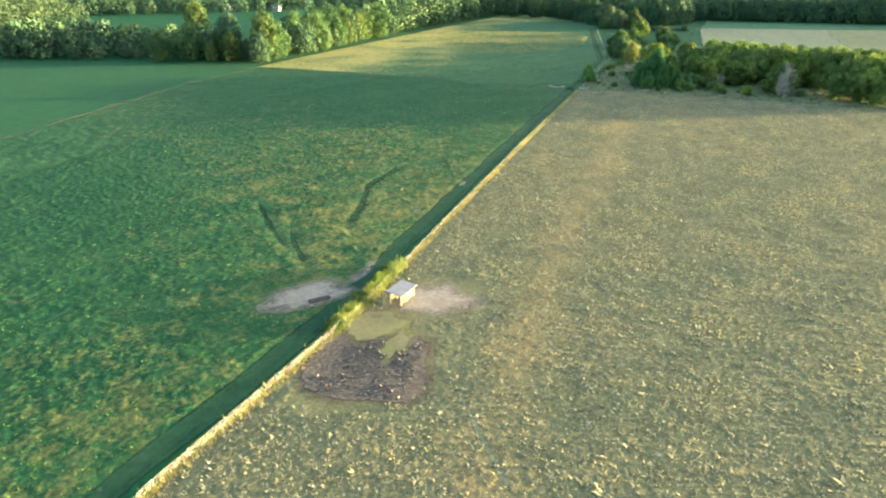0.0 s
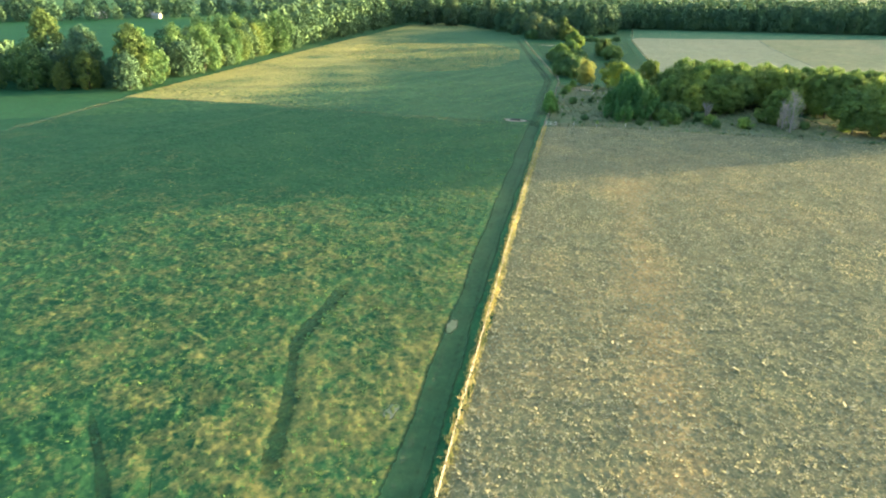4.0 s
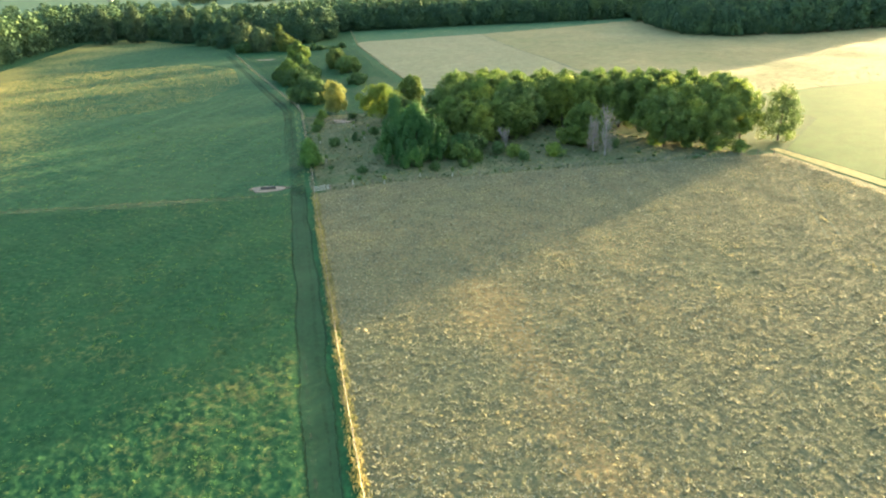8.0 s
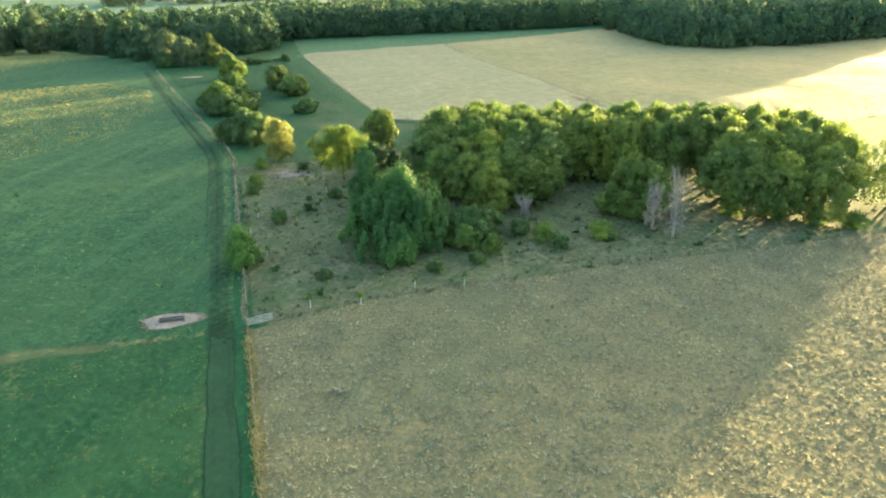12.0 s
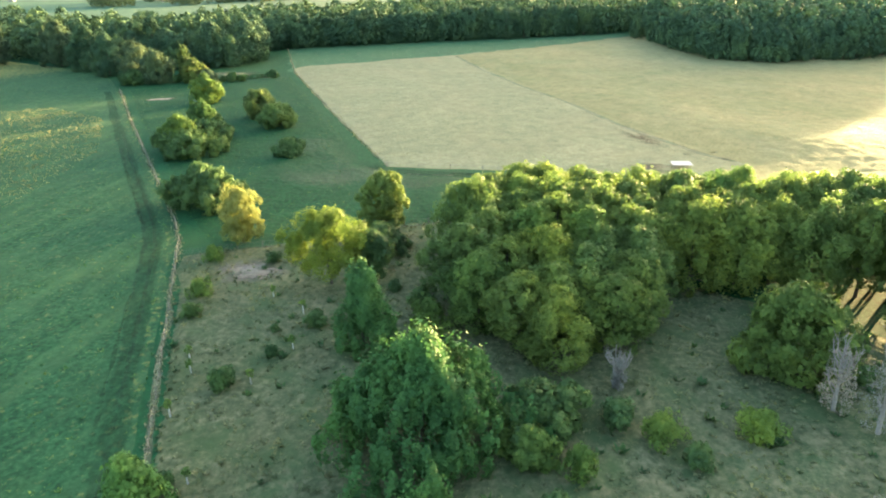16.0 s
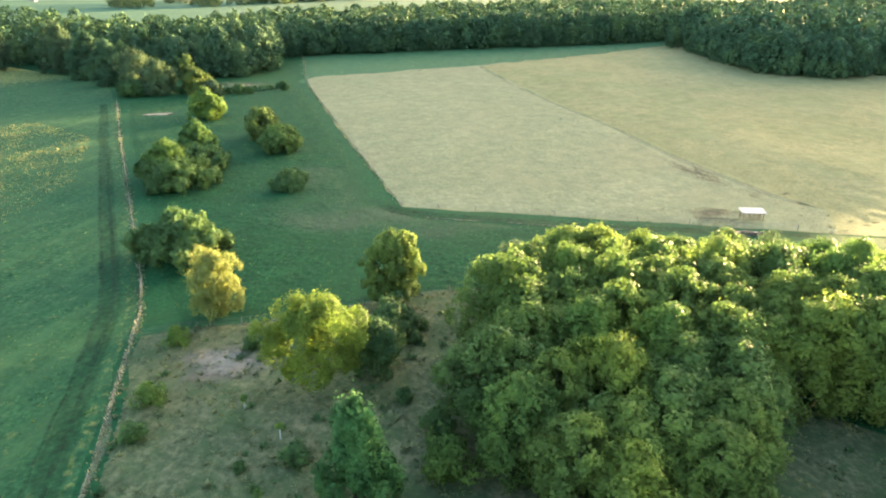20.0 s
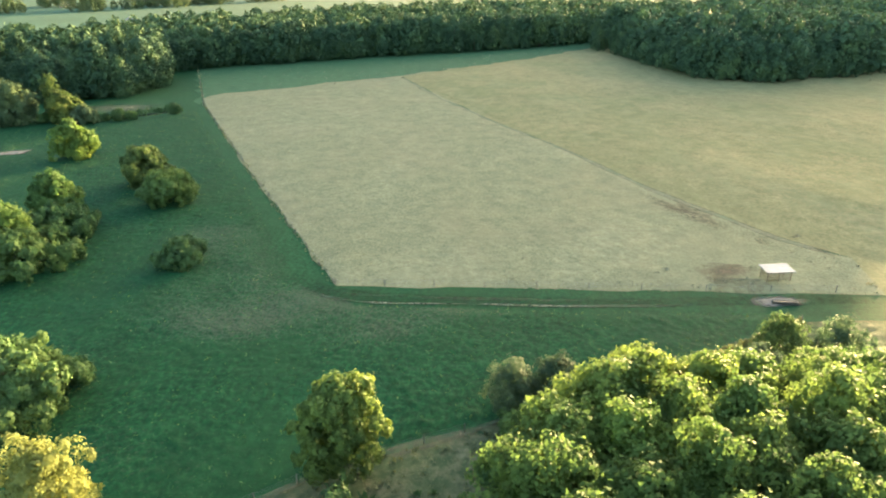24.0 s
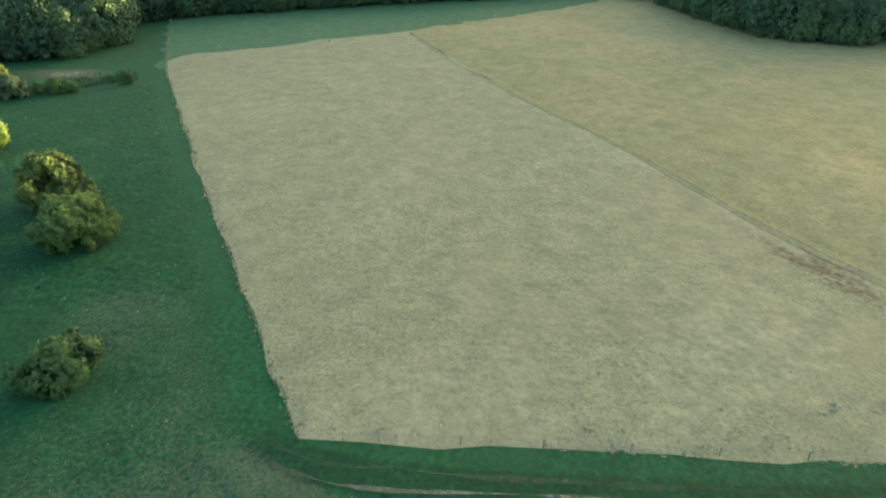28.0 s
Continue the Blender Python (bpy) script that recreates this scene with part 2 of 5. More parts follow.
L_OLIVE = leaf_material("leaf_olive", [(0.25, (0.061, 0.105, 0.042)), (0.5, (0.094, 0.147, 0.055)), (0.75, (0.135, 0.189, 0.071))])
L_WILLOW = leaf_material("leaf_willow", [(0.25, (0.045, 0.08, 0.05)), (0.5, (0.07, 0.112, 0.066)), (0.75, (0.098, 0.145, 0.083))], 0.5, 0.2, 0.8)
L_SAGE = leaf_material("leaf_sage", [(0.25, (0.064, 0.106, 0.064)), (0.5, (0.098, 0.149, 0.085)), (0.75, (0.136, 0.191, 0.106))])
L_FRESH = leaf_material("leaf_fresh_green", [(0.25, (0.039, 0.106, 0.041)), (0.5, (0.063, 0.154, 0.054)), (0.75, (0.094, 0.204, 0.066))], 0.9, 0.36)
L_GREY = leaf_material("bare_grey_twig", [(0.25, (0.16, 0.15, 0.14)), (0.75, (0.30, 0.28, 0.26))], 1.5, 0.05)
B_STUBBLE = leaf_material("dry_grass_blade", [(0.3, (0.11, 0.125, 0.08)), (0.45, (0.22, 0.22, 0.15)), (0.58, (0.34, 0.325, 0.23)), (0.72, (0.46, 0.44, 0.33))], 2.6, 0.3, 0.8)
B_LUSH = leaf_material("lush_grass_blade", [(0.3, (0.035, 0.1, 0.04)), (0.48, (0.075, 0.165, 0.058)), (0.6, (0.14, 0.205, 0.07)), (0.72, (0.22, 0.225, 0.09))], 0.8, 0.4, 0.8)
B_VERGE = leaf_material("tall_verge_blade", [(0.3, (0.13, 0.16, 0.065)), (0.5, (0.25, 0.25, 0.12)), (0.7, (0.38, 0.36, 0.22))], 0.6, 0.4, 0.8)
B_HEDGE = leaf_material("yellow_green_blade", [(0.3, (0.07, 0.13, 0.035)), (0.5, (0.14, 0.2, 0.055)), (0.7, (0.23, 0.26, 0.085))], 0.6, 0.4, 0.8)
B_PALE = leaf_material("pale_verge_blade", [(0.3, (0.15, 0.181, 0.098)), (0.5, (0.232, 0.246, 0.147)), (0.7, (0.33, 0.326, 0.21))], 0.6, 0.3, 0.8)
B_BRUSH = leaf_material("brush_blade", [(0.3, (0.09, 0.12, 0.06)), (0.5, (0.165, 0.18, 0.095)), (0.7, (0.28, 0.275, 0.165))], 0.6, 0.35, 0.8)
B_MUD = plain_material("mud_clod", (0.028, 0.025, 0.025), (0.1, 0.093, 0.09), 0.9, 0.6, 0.0, 0.4)

M_BARK = plain_material("bark", (0.035, 0.03, 0.025), (0.085, 0.072, 0.058), 3.0, 0.9, 0.0, 0.6)
M_SILVER = plain_material("dead_silver_wood", (0.144, 0.137, 0.133), (0.245, 0.23, 0.222), 3.0, 0.85, 0.0, 0.4)
M_POST = plain_material("weathered_post", (0.14, 0.12, 0.10), (0.28, 0.25, 0.21), 6.0, 0.9, 0.0, 0.4)
M_WIRE = plain_material("fence_wire", (0.20, 0.20, 0.19), (0.32, 0.31, 0.30), 6.0, 0.5, 0.6)
M_ROOF = plain_material("pale_sheet_roof", (0.224, 0.232, 0.256), (0.304, 0.312, 0.336), 1.5, 0.45, 0.1, 0.1)
M_ROOF_BLUE = plain_material("dull_lavender_sheet_roof", (0.15, 0.155, 0.185), (0.2, 0.205, 0.24), 1.5, 0.5, 0.1, 0.1)
M_TIMBER = plain_material("pale_timber", (0.204, 0.165, 0.109), (0.326, 0.271, 0.186), 3.0, 0.8, 0.0, 0.3)
M_GATE = plain_material("galvanised_tube", (0.42, 0.43, 0.44), (0.58, 0.59, 0.60), 3.0, 0.45, 0.5)
M_GUARD = plain_material("white_tree_guard", (0.42, 0.43, 0.41), (0.54, 0.54, 0.52), 3.0, 0.6)
M_DARKWOOD = plain_material("dark_wet_timber", (0.03, 0.03, 0.028), (0.08, 0.075, 0.065), 3.0, 0.6)
M_WATER = plain_material("still_dark_water", (0.02, 0.025, 0.022), (0.04, 0.045, 0.04), 0.3, 0.08, 0.0, 0.02)
M_WHITE = plain_material("white_painted_board", (0.204, 0.204, 0.198), (0.276, 0.276, 0.264), 2.0, 0.7)
M_SLATE = plain_material("grey_house_roof", (0.14, 0.14, 0.15), (0.26, 0.26, 0.27), 1.0, 0.8)
M_GLASS = plain_material("dark_window_pane", (0.03, 0.035, 0.04), (0.06, 0.065, 0.07), 1.0, 0.1)


# ---- mesh helpers ----
def part(name, bm, mat, parent=None, label=""):
    me = bpy.data.meshes.new(name)
    bm.to_mesh(me)
    bm.free()
    me.materials.append(mat)
    ob = new(name, me)
    ob.parent = parent
    if label:
        tagged(ob, label)
    return ob


def raw(name, verts, faces, mat, parent=None, smooth=False):
    """A mesh from arrays of corners and of faces with equal numbers of corners."""
    me = bpy.data.meshes.new(name)
    v, f = np.asarray(verts, np.float32), np.asarray(faces, np.int32)
    k = f.shape[1]
    me.vertices.add(len(v))
    me.vertices.foreach_set("co", v.ravel())
    me.loops.add(f.size)
    me.loops.foreach_set("vertex_index", f.ravel())
    me.polygons.add(len(f))
    me.polygons.foreach_set("loop_start", np.arange(0, f.size, k, dtype=np.int32))
    me.update(calc_edges=True)
    if smooth:
        me.polygons.foreach_set("use_smooth", np.ones(len(f), bool))
    me.materials.append(mat)
    ob = new(name, me)
    ob.parent = parent
    return ob


def box(bm, size, centre, turn=0.0, tilt=0.0, bevel=0.0):
    m = pose(*centre, tilt, 0, turn) @ Matrix.Diagonal((*size, 1))
    made = bmesh.ops.create_cube(bm, size=1.0, matrix=m)
    if bevel:
        edges = {e for v in made["verts"] for e in v.link_edges}
        bmesh.ops.bevel(bm, geom=list(edges), offset=bevel, segments=1, affect="EDGES")


def tube(bm, a, b, ra, rb, sides=8):
    a, b = Vector(a), Vector(b)
    d = b - a
    m = Matrix.Translation((a + b) / 2) @ d.to_track_quat("Z", "Y").to_matrix().to_4x4()
    bmesh.ops.create_cone(bm, cap_ends=True, segments=sides, radius1=ra, radius2=rb, depth=d.length, matrix=m)


def inside(p, poly):
    x, y = p[:, 0], p[:, 1]
    hit = np.zeros(len(p), bool)
    for (x0, y0), (x1, y1) in zip(poly, poly[1:] + poly[:1]):
        if y0 == y1:
            continue
        c = ((y0 > y) != (y1 > y)) & (x < (x1 - x0) * (y - y0) / (y1 - y0) + x0)
        hit ^= c
    return hit


def ragged(poly, step, wander, rng):
    """The outline of a field, cut into short steps that wander a little."""
    out = []
    for a, b in zip(poly, poly[1:] + poly[:1]):
        a, b = np.array(a, float), np.array(b, float)
        n = max(1, int(np.hypot(*(b - a)) / step))
        for i in range(n):
            p = a + (b - a) * i / n
            if i:
                p = p + rng.normal(0, wander, 2)
            out.append((p[0], p[1]))
    return out


def sheet(name, poly, z, mat, label, category="field", step=6.0, wander=0.35, thing=True):
    rng = np.random.default_rng(len(poly) * 7 + int(abs(poly[0][0])))
    bm = bmesh.new()
    f = bm.faces.new([bm.verts.new((x, y, z)) for x, y in ragged(poly, step, wander, rng)])
    f.normal_update()
    if f.normal.z < 0:
        f.normal_flip()
    bmesh.ops.triangulate(bm, faces=[f])
    ob = part(name, bm, mat)
    ob.data.attributes.new("fade", "FLOAT", "POINT").data.foreach_set("value", np.ones(len(ob.data.vertices), np.float32))
    return tagged(ob, label, category, kind="structure")


def eased(line, rounds=3):
    """The same line with its corners cut round."""
    p = np.array(line, float)
    for _ in range(rounds):
        p = np.concatenate([p[:1], np.stack([p[:-1] * 0.75 + p[1:] * 0.25, p[:-1] * 0.25 + p[1:] * 0.75], 1).reshape(-1, 2), p[-1:]])
    return [tuple(q) for q in p]


def ribbon(name, line, width, z, mat, label, category, wander=0.2, step=2.0, seed=1, strength=1.0, ends=3):
    """A strip along a line, with uneven edges."""
    rng = np.random.default_rng(seed)
    pts = []
    for a, b in zip(line, line[1:]):
        a, b = np.array(a, float), np.array(b, float)
        n = max(1, int(np.hypot(*(b - a)) / step))
        pts += [a + (b - a) * i / n for i in range(n)]
    pts = np.array(pts + [np.array(line[-1], float)])
    d = np.gradient(pts, axis=0)
    d /= np.linalg.norm(d, axis=1)[:, None]
    nrm = np.stack([-d[:, 1], d[:, 0]], 1)
    n = len(pts)
    even = np.array([1, 2, 3, 4, 3, 2, 1]) / 8
    wl, wr = (width / 2 + np.convolve(rng.normal(0, wander, n + 6), even, "valid")[:n] for _ in range(2))
    v = np.zeros((4 * n, 3))
    v[:n, :2], v[n:2 * n, :2] = pts + nrm * wl[:, None], pts + nrm * wl[:, None] * 0.6
    v[2 * n:3 * n, :2], v[3 * n:, :2], v[:, 2] = pts - nrm * wr[:, None] * 0.6, pts - nrm * wr[:, None], z
    i = np.arange(n - 1)
    f = np.concatenate([np.stack([k * n + n + i, k * n + n + i + 1, k * n + i + 1, k * n + i], 1) for k in range(3)])
    fade = np.zeros(4 * n)
    fade[n:3 * n] = np.repeat(np.clip(np.minimum(np.arange(n), np.arange(n)[::-1]) / ends, 0, 1)[None], 2, 0).ravel()
    ob = raw(name, v, f, mat)
    ob.data.attributes.new("fade", "FLOAT", "POINT").data.foreach_set("value", (fade * strength).astype(np.float32))
    return tagged(ob, label, category, kind="structure")


def tufts(name, pts, mat, label, size=0.5, height=0.4, blades=5, seed=1, z=0.03, lean=0.5, category="grass", broad=0.35):
    """Tufts of grass: splayed blades, each a tapering three-cornered leaf."""
    rng = np.random.default_rng(seed)
    n = len(pts)
    s = rng.lognormal(0, 0.35, n)
    c = np.repeat(pts, blades, 0)
    ss = np.repeat(s, blades)
    a = rng.uniform(0, 2 * math.pi, n * blades)
    out = np.stack([np.cos(a), np.sin(a)], 1)
    side = np.stack([-out[:, 1], out[:, 0]], 1)
    w = size * broad * ss * rng.uniform(0.6, 1.3, n * blades)
    h = height * ss * rng.uniform(0.5, 1.2, n * blades)
    reach = size * 0.5 * ss * rng.uniform(0.2, 1.0, n * blades)
    base = c + out * (size * 0.12 * ss)[:, None]
    v = np.zeros((n * blades, 3, 3))
    v[:, 0, :2], v[:, 1, :2] = base - side * w[:, None], base + side * w[:, None]
    v[:, 2, :2] = base + out * (reach * (0.5 + lean))[:, None]
    v[:, :2, 2], v[:, 2, 2] = z - 0.04, z + h
    f = np.arange(n * blades * 3).reshape(-1, 3)
    ob = raw(name, v.reshape(-1, 3), f, mat)
    return tagged(ob, label, category, kind="stuff")


def swell(q, size, seed):
    """Smooth random heights from 0 to 1, a size apart."""
    table = np.random.default_rng(seed).uniform(0, 1, (256, 256))
    i = np.floor(q / size).astype(int)
    f = q / size - i
    f = f * f * (3 - 2 * f)
    at = lambda dx, dy: table[(i[:, 0] + dx) % 256, (i[:, 1] + dy) % 256]
    low = at(0, 0) * (1 - f[:, 0]) + at(1, 0) * f[:, 0]
    high = at(0, 1) * (1 - f[:, 0]) + at(1, 1) * f[:, 0]
    return low * (1 - f[:, 1]) + high * f[:, 1]


def away(q, lines, reach, blend):
    """0 within reach of the lines, rising to 1 over the blend beyond."""
    near = np.full(len(q), 1e6)
    for line in lines:
        for a, b in zip(line, line[1:]):
            a, b = np.array(a, float), np.array(b, float)
            t = np.clip(((q - a) @ (b - a)) / ((b - a) @ (b - a)), 0, 1)
            near = np.minimum(near, np.hypot(*(q - a - t[:, None] * (b - a)).T))
    return np.clip((near - reach) / blend, 0, 1)


def turf(name, poly, cell, height, size, mat, label, seed, keep=None, dry=None, smooth=False, rim=True, roll=0.0):
    """Uneven sward: tussocks and hollows, flattened where it is trodden."""
    rng = np.random.default_rng(seed)
    p = np.array(poly, float)
    lo, hi = p.min(0), p.max(0)
    nx, ny = (int(v) + 2 for v in (hi - lo) / cell)
    gx, gy = np.meshgrid(np.arange(nx), np.arange(ny), indexing="ij")
    q = lo + np.stack([gx.ravel(), gy.ravel()], 1) * cell + rng.uniform(-0.3, 0.3, (nx * ny, 2)) * cell
    ok = inside(q, poly).reshape(nx, ny)
    i, j = np.nonzero(ok[:-1, :-1] & ok[1:, :-1] & ok[1:, 1:] & ok[:-1, 1:])
    f = np.stack([i * ny + j, (i + 1) * ny + j, (i + 1) * ny + j + 1, i * ny + j + 1], 1)
    used = np.unique(f)
    back = np.zeros(nx * ny, int)
    back[used] = np.arange(len(used))
    q = q[used]
    turned = q @ np.array([[0.8, -0.6], [0.6, 0.8]])
    clump = swell(turned * np.array([1.0, 0.7]), size, seed) * 0.6 + swell(q, size * 0.43, seed + 1) * 0.4
    patch = swell(q, size * 9, seed + 2) * 0.6 + swell(q, size * 4, seed + 3) * 0.4
    grain = rng.uniform(0, 1, len(q)) ** 3
    h = (np.clip((clump - 0.3) / 0.5, 0, 1.2) * 0.36 + grain * 1.1) * (0.45 + 0.9 * patch) * height
    low = away(q, [[*poly, poly[0]]], 0.1, 1.5) if rim else np.ones(len(q))
    h *= low
    if keep is not None:
        h = h * keep(q)
    if roll:
        h = h + roll * (swell(q, 46.0, seed + 4) * 0.7 + swell(q, 19.0, seed + 5) * 0.3) * away(q, [[*poly, poly[0]]], 1.0, 25.0)
    ob = raw(name, np.column_stack([q, 0.041 * low - 0.005 + h]), back[f], mat, None, smooth)
    d = np.zeros(len(q)) if dry is None else dry(q)
    ob.data.attributes.new("dry", "FLOAT", "POINT").data.foreach_set("value", d.astype(np.float32))
    return tagged(ob, label, "grass", kind="stuff")


def scatter(poly, per_m2, seed, keep=None):
    rng = np.random.default_rng(seed)
    p = np.array(poly)
    lo, hi = p.min(0), p.max(0)
    n = int((hi - lo).prod() * per_m2)
    q = rng.uniform(lo, hi, (n, 2))
    q = q[inside(q, poly)]
    return q if keep is None else q[keep(q, rng)]


def spaced(poly, gap, seed, tries=30):
    """Places in a field no nearer to each other than gap."""
    rng = np.random.default_rng(seed)
    p = np.array(poly)
    lo, hi = p.min(0), p.max(0)
    want = int((hi - lo).prod() / gap ** 2 * tries)
    q = rng.uniform(lo, hi, (want, 2))
    q = q[inside(q, poly)]
    cells, out = {}, []
    for x, y in q:
        k = (int(x // gap), int(y // gap))
        near = [o for i in (-1, 0, 1) for j in (-1, 0, 1) for o in cells.get((k[0] + i, k[1] + j), ())]
        if all((x - a) ** 2 + (y - b) ** 2 > gap * gap for a, b in near):
            cells.setdefault(k, []).append((x, y))
            out.append((x, y))
    return out


# ---- trees ----
def crown_arrays(rng, h, r, bottom, lumps, leaves, leaf, shape):
    """A billowing crown: boughs spread evenly over its form, each clad in tufts of leaves that face outwards."""
    tall = h - bottom
    i = np.arange(lumps) + 0.5
    u = np.clip(i / lumps + rng.normal(0, 0.5 / lumps, lumps), 0.01, 0.99)
    if shape == "full":
        u = u ** 1.12
    az = i * 2.39996 + rng.normal(0, 0.22, lumps)
    wave = {"lobed": 0.27, "cone": 0.1, "full": 0.15, "dome": 0.1, "tall": 0.14, "plume": 0.2}[shape]
    ph = rng.uniform(0, 6.28, 4)
    uneven = 1 + wave * (np.sin(2 * az + ph[0] + 2 * u) + 0.8 * np.sin(3 * az + ph[1] - 3 * u) + 0.7 * np.sin(5 * az + ph[2] + 5 * u)) / 1.5
    girth = {
        "dome": np.sqrt(np.clip(1 - (1.75 * u - 0.75) ** 2, 0, 1)),
        "lobed": np.sqrt(np.clip(1 - (1.6 * u - 0.6) ** 2, 0, 1)),
        "full": np.sqrt(np.clip(1 - u ** 3.0, 0, 1)) * (0.88 + 0.12 * np.sin(3.1 * u)),
        "cone": np.clip(1 - u, 0, 1) ** 0.55,
        "tall": np.clip(1 - np.abs(1.7 * u - 0.7) ** 2.6, 0, 1) ** 0.6,
        "plume": np.clip(1 - u, 0, 1) ** 0.8,
    }[shape]
    bough = 0.6 * math.sqrt(2 * math.pi * r * tall * 0.85 / lumps)
    rad = bough * rng.uniform(0.6, 1.32, lumps)
    rad = np.minimum(rad, 0.5 * r)
    sunk = np.where(rng.uniform(0, 1, lumps) < 0.16, 0.6, 1.0) * rng.uniform(0.78, 1.12, lumps)
    out = np.maximum(girth * r * uneven * sunk - rad * 0.75, 0)
    z = bottom + rad * 0.6 + u * np.maximum(tall - rad * 1.5, 0.1) * (1 + 0.3 * (uneven - 1))
    cen = np.stack([np.cos(az) * out, np.sin(az) * out, z], 1)
    face = np.stack([np.cos(az) * girth, np.sin(az) * girth, 1.1 * u ** 1.5 - 0.05], 1)
    face /= np.linalg.norm(face, axis=1)[:, None]
    # plumes: few, narrow and upright tufts on each bough
    per, upright = (5, np.array([0.8, 0.8, 2.0])) if shape == "plume" else (9, np.array([1, 1, 1.2]))
    d = rng.normal(0, 1, (lumps, per, 3))
    d /= np.linalg.norm(d, axis=2)[:, :, None]
    d = d + face[:, None, :] * 0.55 + np.array([0, 0, 0.12])
    d /= np.linalg.norm(d, axis=2)[:, :, None]
    tip = (cen[:, None, :] + d * (rad[:, None] * rng.uniform(0.78, 1.05, (lumps, per)))[:, :, None]).reshape(-1, 3)
    way, size = d.reshape(-1, 3), np.repeat(rad, per) * 0.5
    k = rng.choice(len(tip), leaves, p=size ** 2 / (size ** 2).sum())
    e = rng.normal(0, 1, (leaves, 3))
    e /= np.linalg.norm(e, axis=1)[:, None]
    e = e + way[k] * 0.5
    e /= np.linalg.norm(e, axis=1)[:, None]
    stray = np.where(rng.uniform(0, 1, leaves) < 0.1, rng.uniform(1.2, 1.9, leaves), rng.uniform(0.7, 1.15, leaves))
    p = tip[k] + e * (size[k] * stray)[:, None] * upright
    p[:, 2] = np.maximum(p[:, 2], bottom * 0.5 + 0.12)
    nrm = e * 0.55 + way[k] * 0.65 + rng.normal(0, 0.36, (leaves, 3))
    nrm /= np.linalg.norm(nrm, axis=1)[:, None]
    t = np.cross(nrm, rng.normal(0, 1, (leaves, 3)))
    t /= np.linalg.norm(t, axis=1)[:, None] + 1e-9
    b = np.cross(nrm, t)
    s = leaf * rng.lognormal(0, 0.3, leaves)
    q = np.zeros((leaves, 3, 3))
    q[:, 0] = p - t * s[:, None] * 0.55 - b * s[:, None] * 0.3
    q[:, 1] = p + t * s[:, None] * 0.55 - b * s[:, None] * 0.3
    q[:, 2] = p + b * s[:, None] * 0.6 - nrm * s[:, None] * 0.15
    return q.reshape(-1, 3), np.arange(leaves * 3).reshape(-1, 3), cen


def woodland(name, spots, mat, label, seed, h=20, r=6.2, leaves=560, leaf=1.2):
    """The inner trees of a wood, of which only the tops show: one canopy of many crowns."""
    rng = np.random.default_rng(seed)
    kinds = [crown_arrays(rng, h, r, 0.6, 72, leaves, leaf, "dome")[0] for _ in range(5)]
    vs = []
    for x, y in spots:
        v = kinds[rng.integers(5)].copy()
        a, k = rng.uniform(0, 6.28), rng.choice([0.7, 0.88, 1.0, 1.12, 1.22])
        c, s = math.cos(a), math.sin(a)
        vs.append(np.stack([x + k * (v[:, 0] * c - v[:, 1] * s), y + k * (v[:, 0] * s + v[:, 1] * c), v[:, 2] * k], 1))
    v = np.concatenate(vs)
    ob = raw(name, v, np.arange(len(v)).reshape(-1, 3), mat)
    return tagged(ob, label, "woodland", kind="stuff")


def tree(name, seed, h, r, bottom, leaves, leaf, leaf_mat, lumps=26, shape="dome", label="", category="tree", group="", limbs=6, bark=None):
    """A tapered trunk with limbs, and a crown of many small leaf sprays."""
    rng = np.random.default_rng(seed)
    root = new(name)
    root.empty_display_size = 0.5
    v, f, cen = crown_arrays(rng, h, r, bottom, lumps, leaves, leaf, shape)
    bm = bmesh.new()
    tr = max(0.05, h * 0.016)
    fork = bottom + (h - bottom) * 0.35
    sway = rng.normal(0, r * 0.05, 2)
    tube(bm, (0, 0, -0.2), (sway[0], sway[1], fork), tr * 1.3, tr * 0.75)
    tube(bm, (sway[0], sway[1], fork - 0.1), (sway[0] * 2, sway[1] * 2, h * 0.86), tr * 0.75, tr * 0.2, 6)
    for c in cen[3:3 + limbs]:
        z0 = min(fork, c[2] - 0.3) * rng.uniform(0.75, 1.0)
        k = z0 / max(fork, 0.1)
        tube(bm, (sway[0] * k, sway[1] * k, z0), tuple(c), tr * 0.45, tr * 0.12, 5)
    part("trunk", bm, bark or M_BARK, root)
    if leaves:
        raw("crown", v, f, leaf_mat, root)
    return tagged(root, label, category, group)


def place(ob, x, y, scale=1.0, turn=0.0, tall=1.0, z=0.0):
    return pose(x, y, z, 0, 0, turn) @ Matrix.Diagonal((scale, scale, scale * tall, 1))


# ---- the lie of the land ----
FENCE = [(-120, -15), (11, 51), (44, 65), (80, 84), (148, 119), (208, 149), (286, 188), (295, 194), (324, 216), (378, 257), (428, 294)]
bm = bmesh.new()
bmesh.ops.create_grid(bm, x_segments=8, y_segments=8, size=4500)
tagged(part("ground", bm, M_GROUND), "wide green grassland reaching the horizon", "ground", kind="structure")

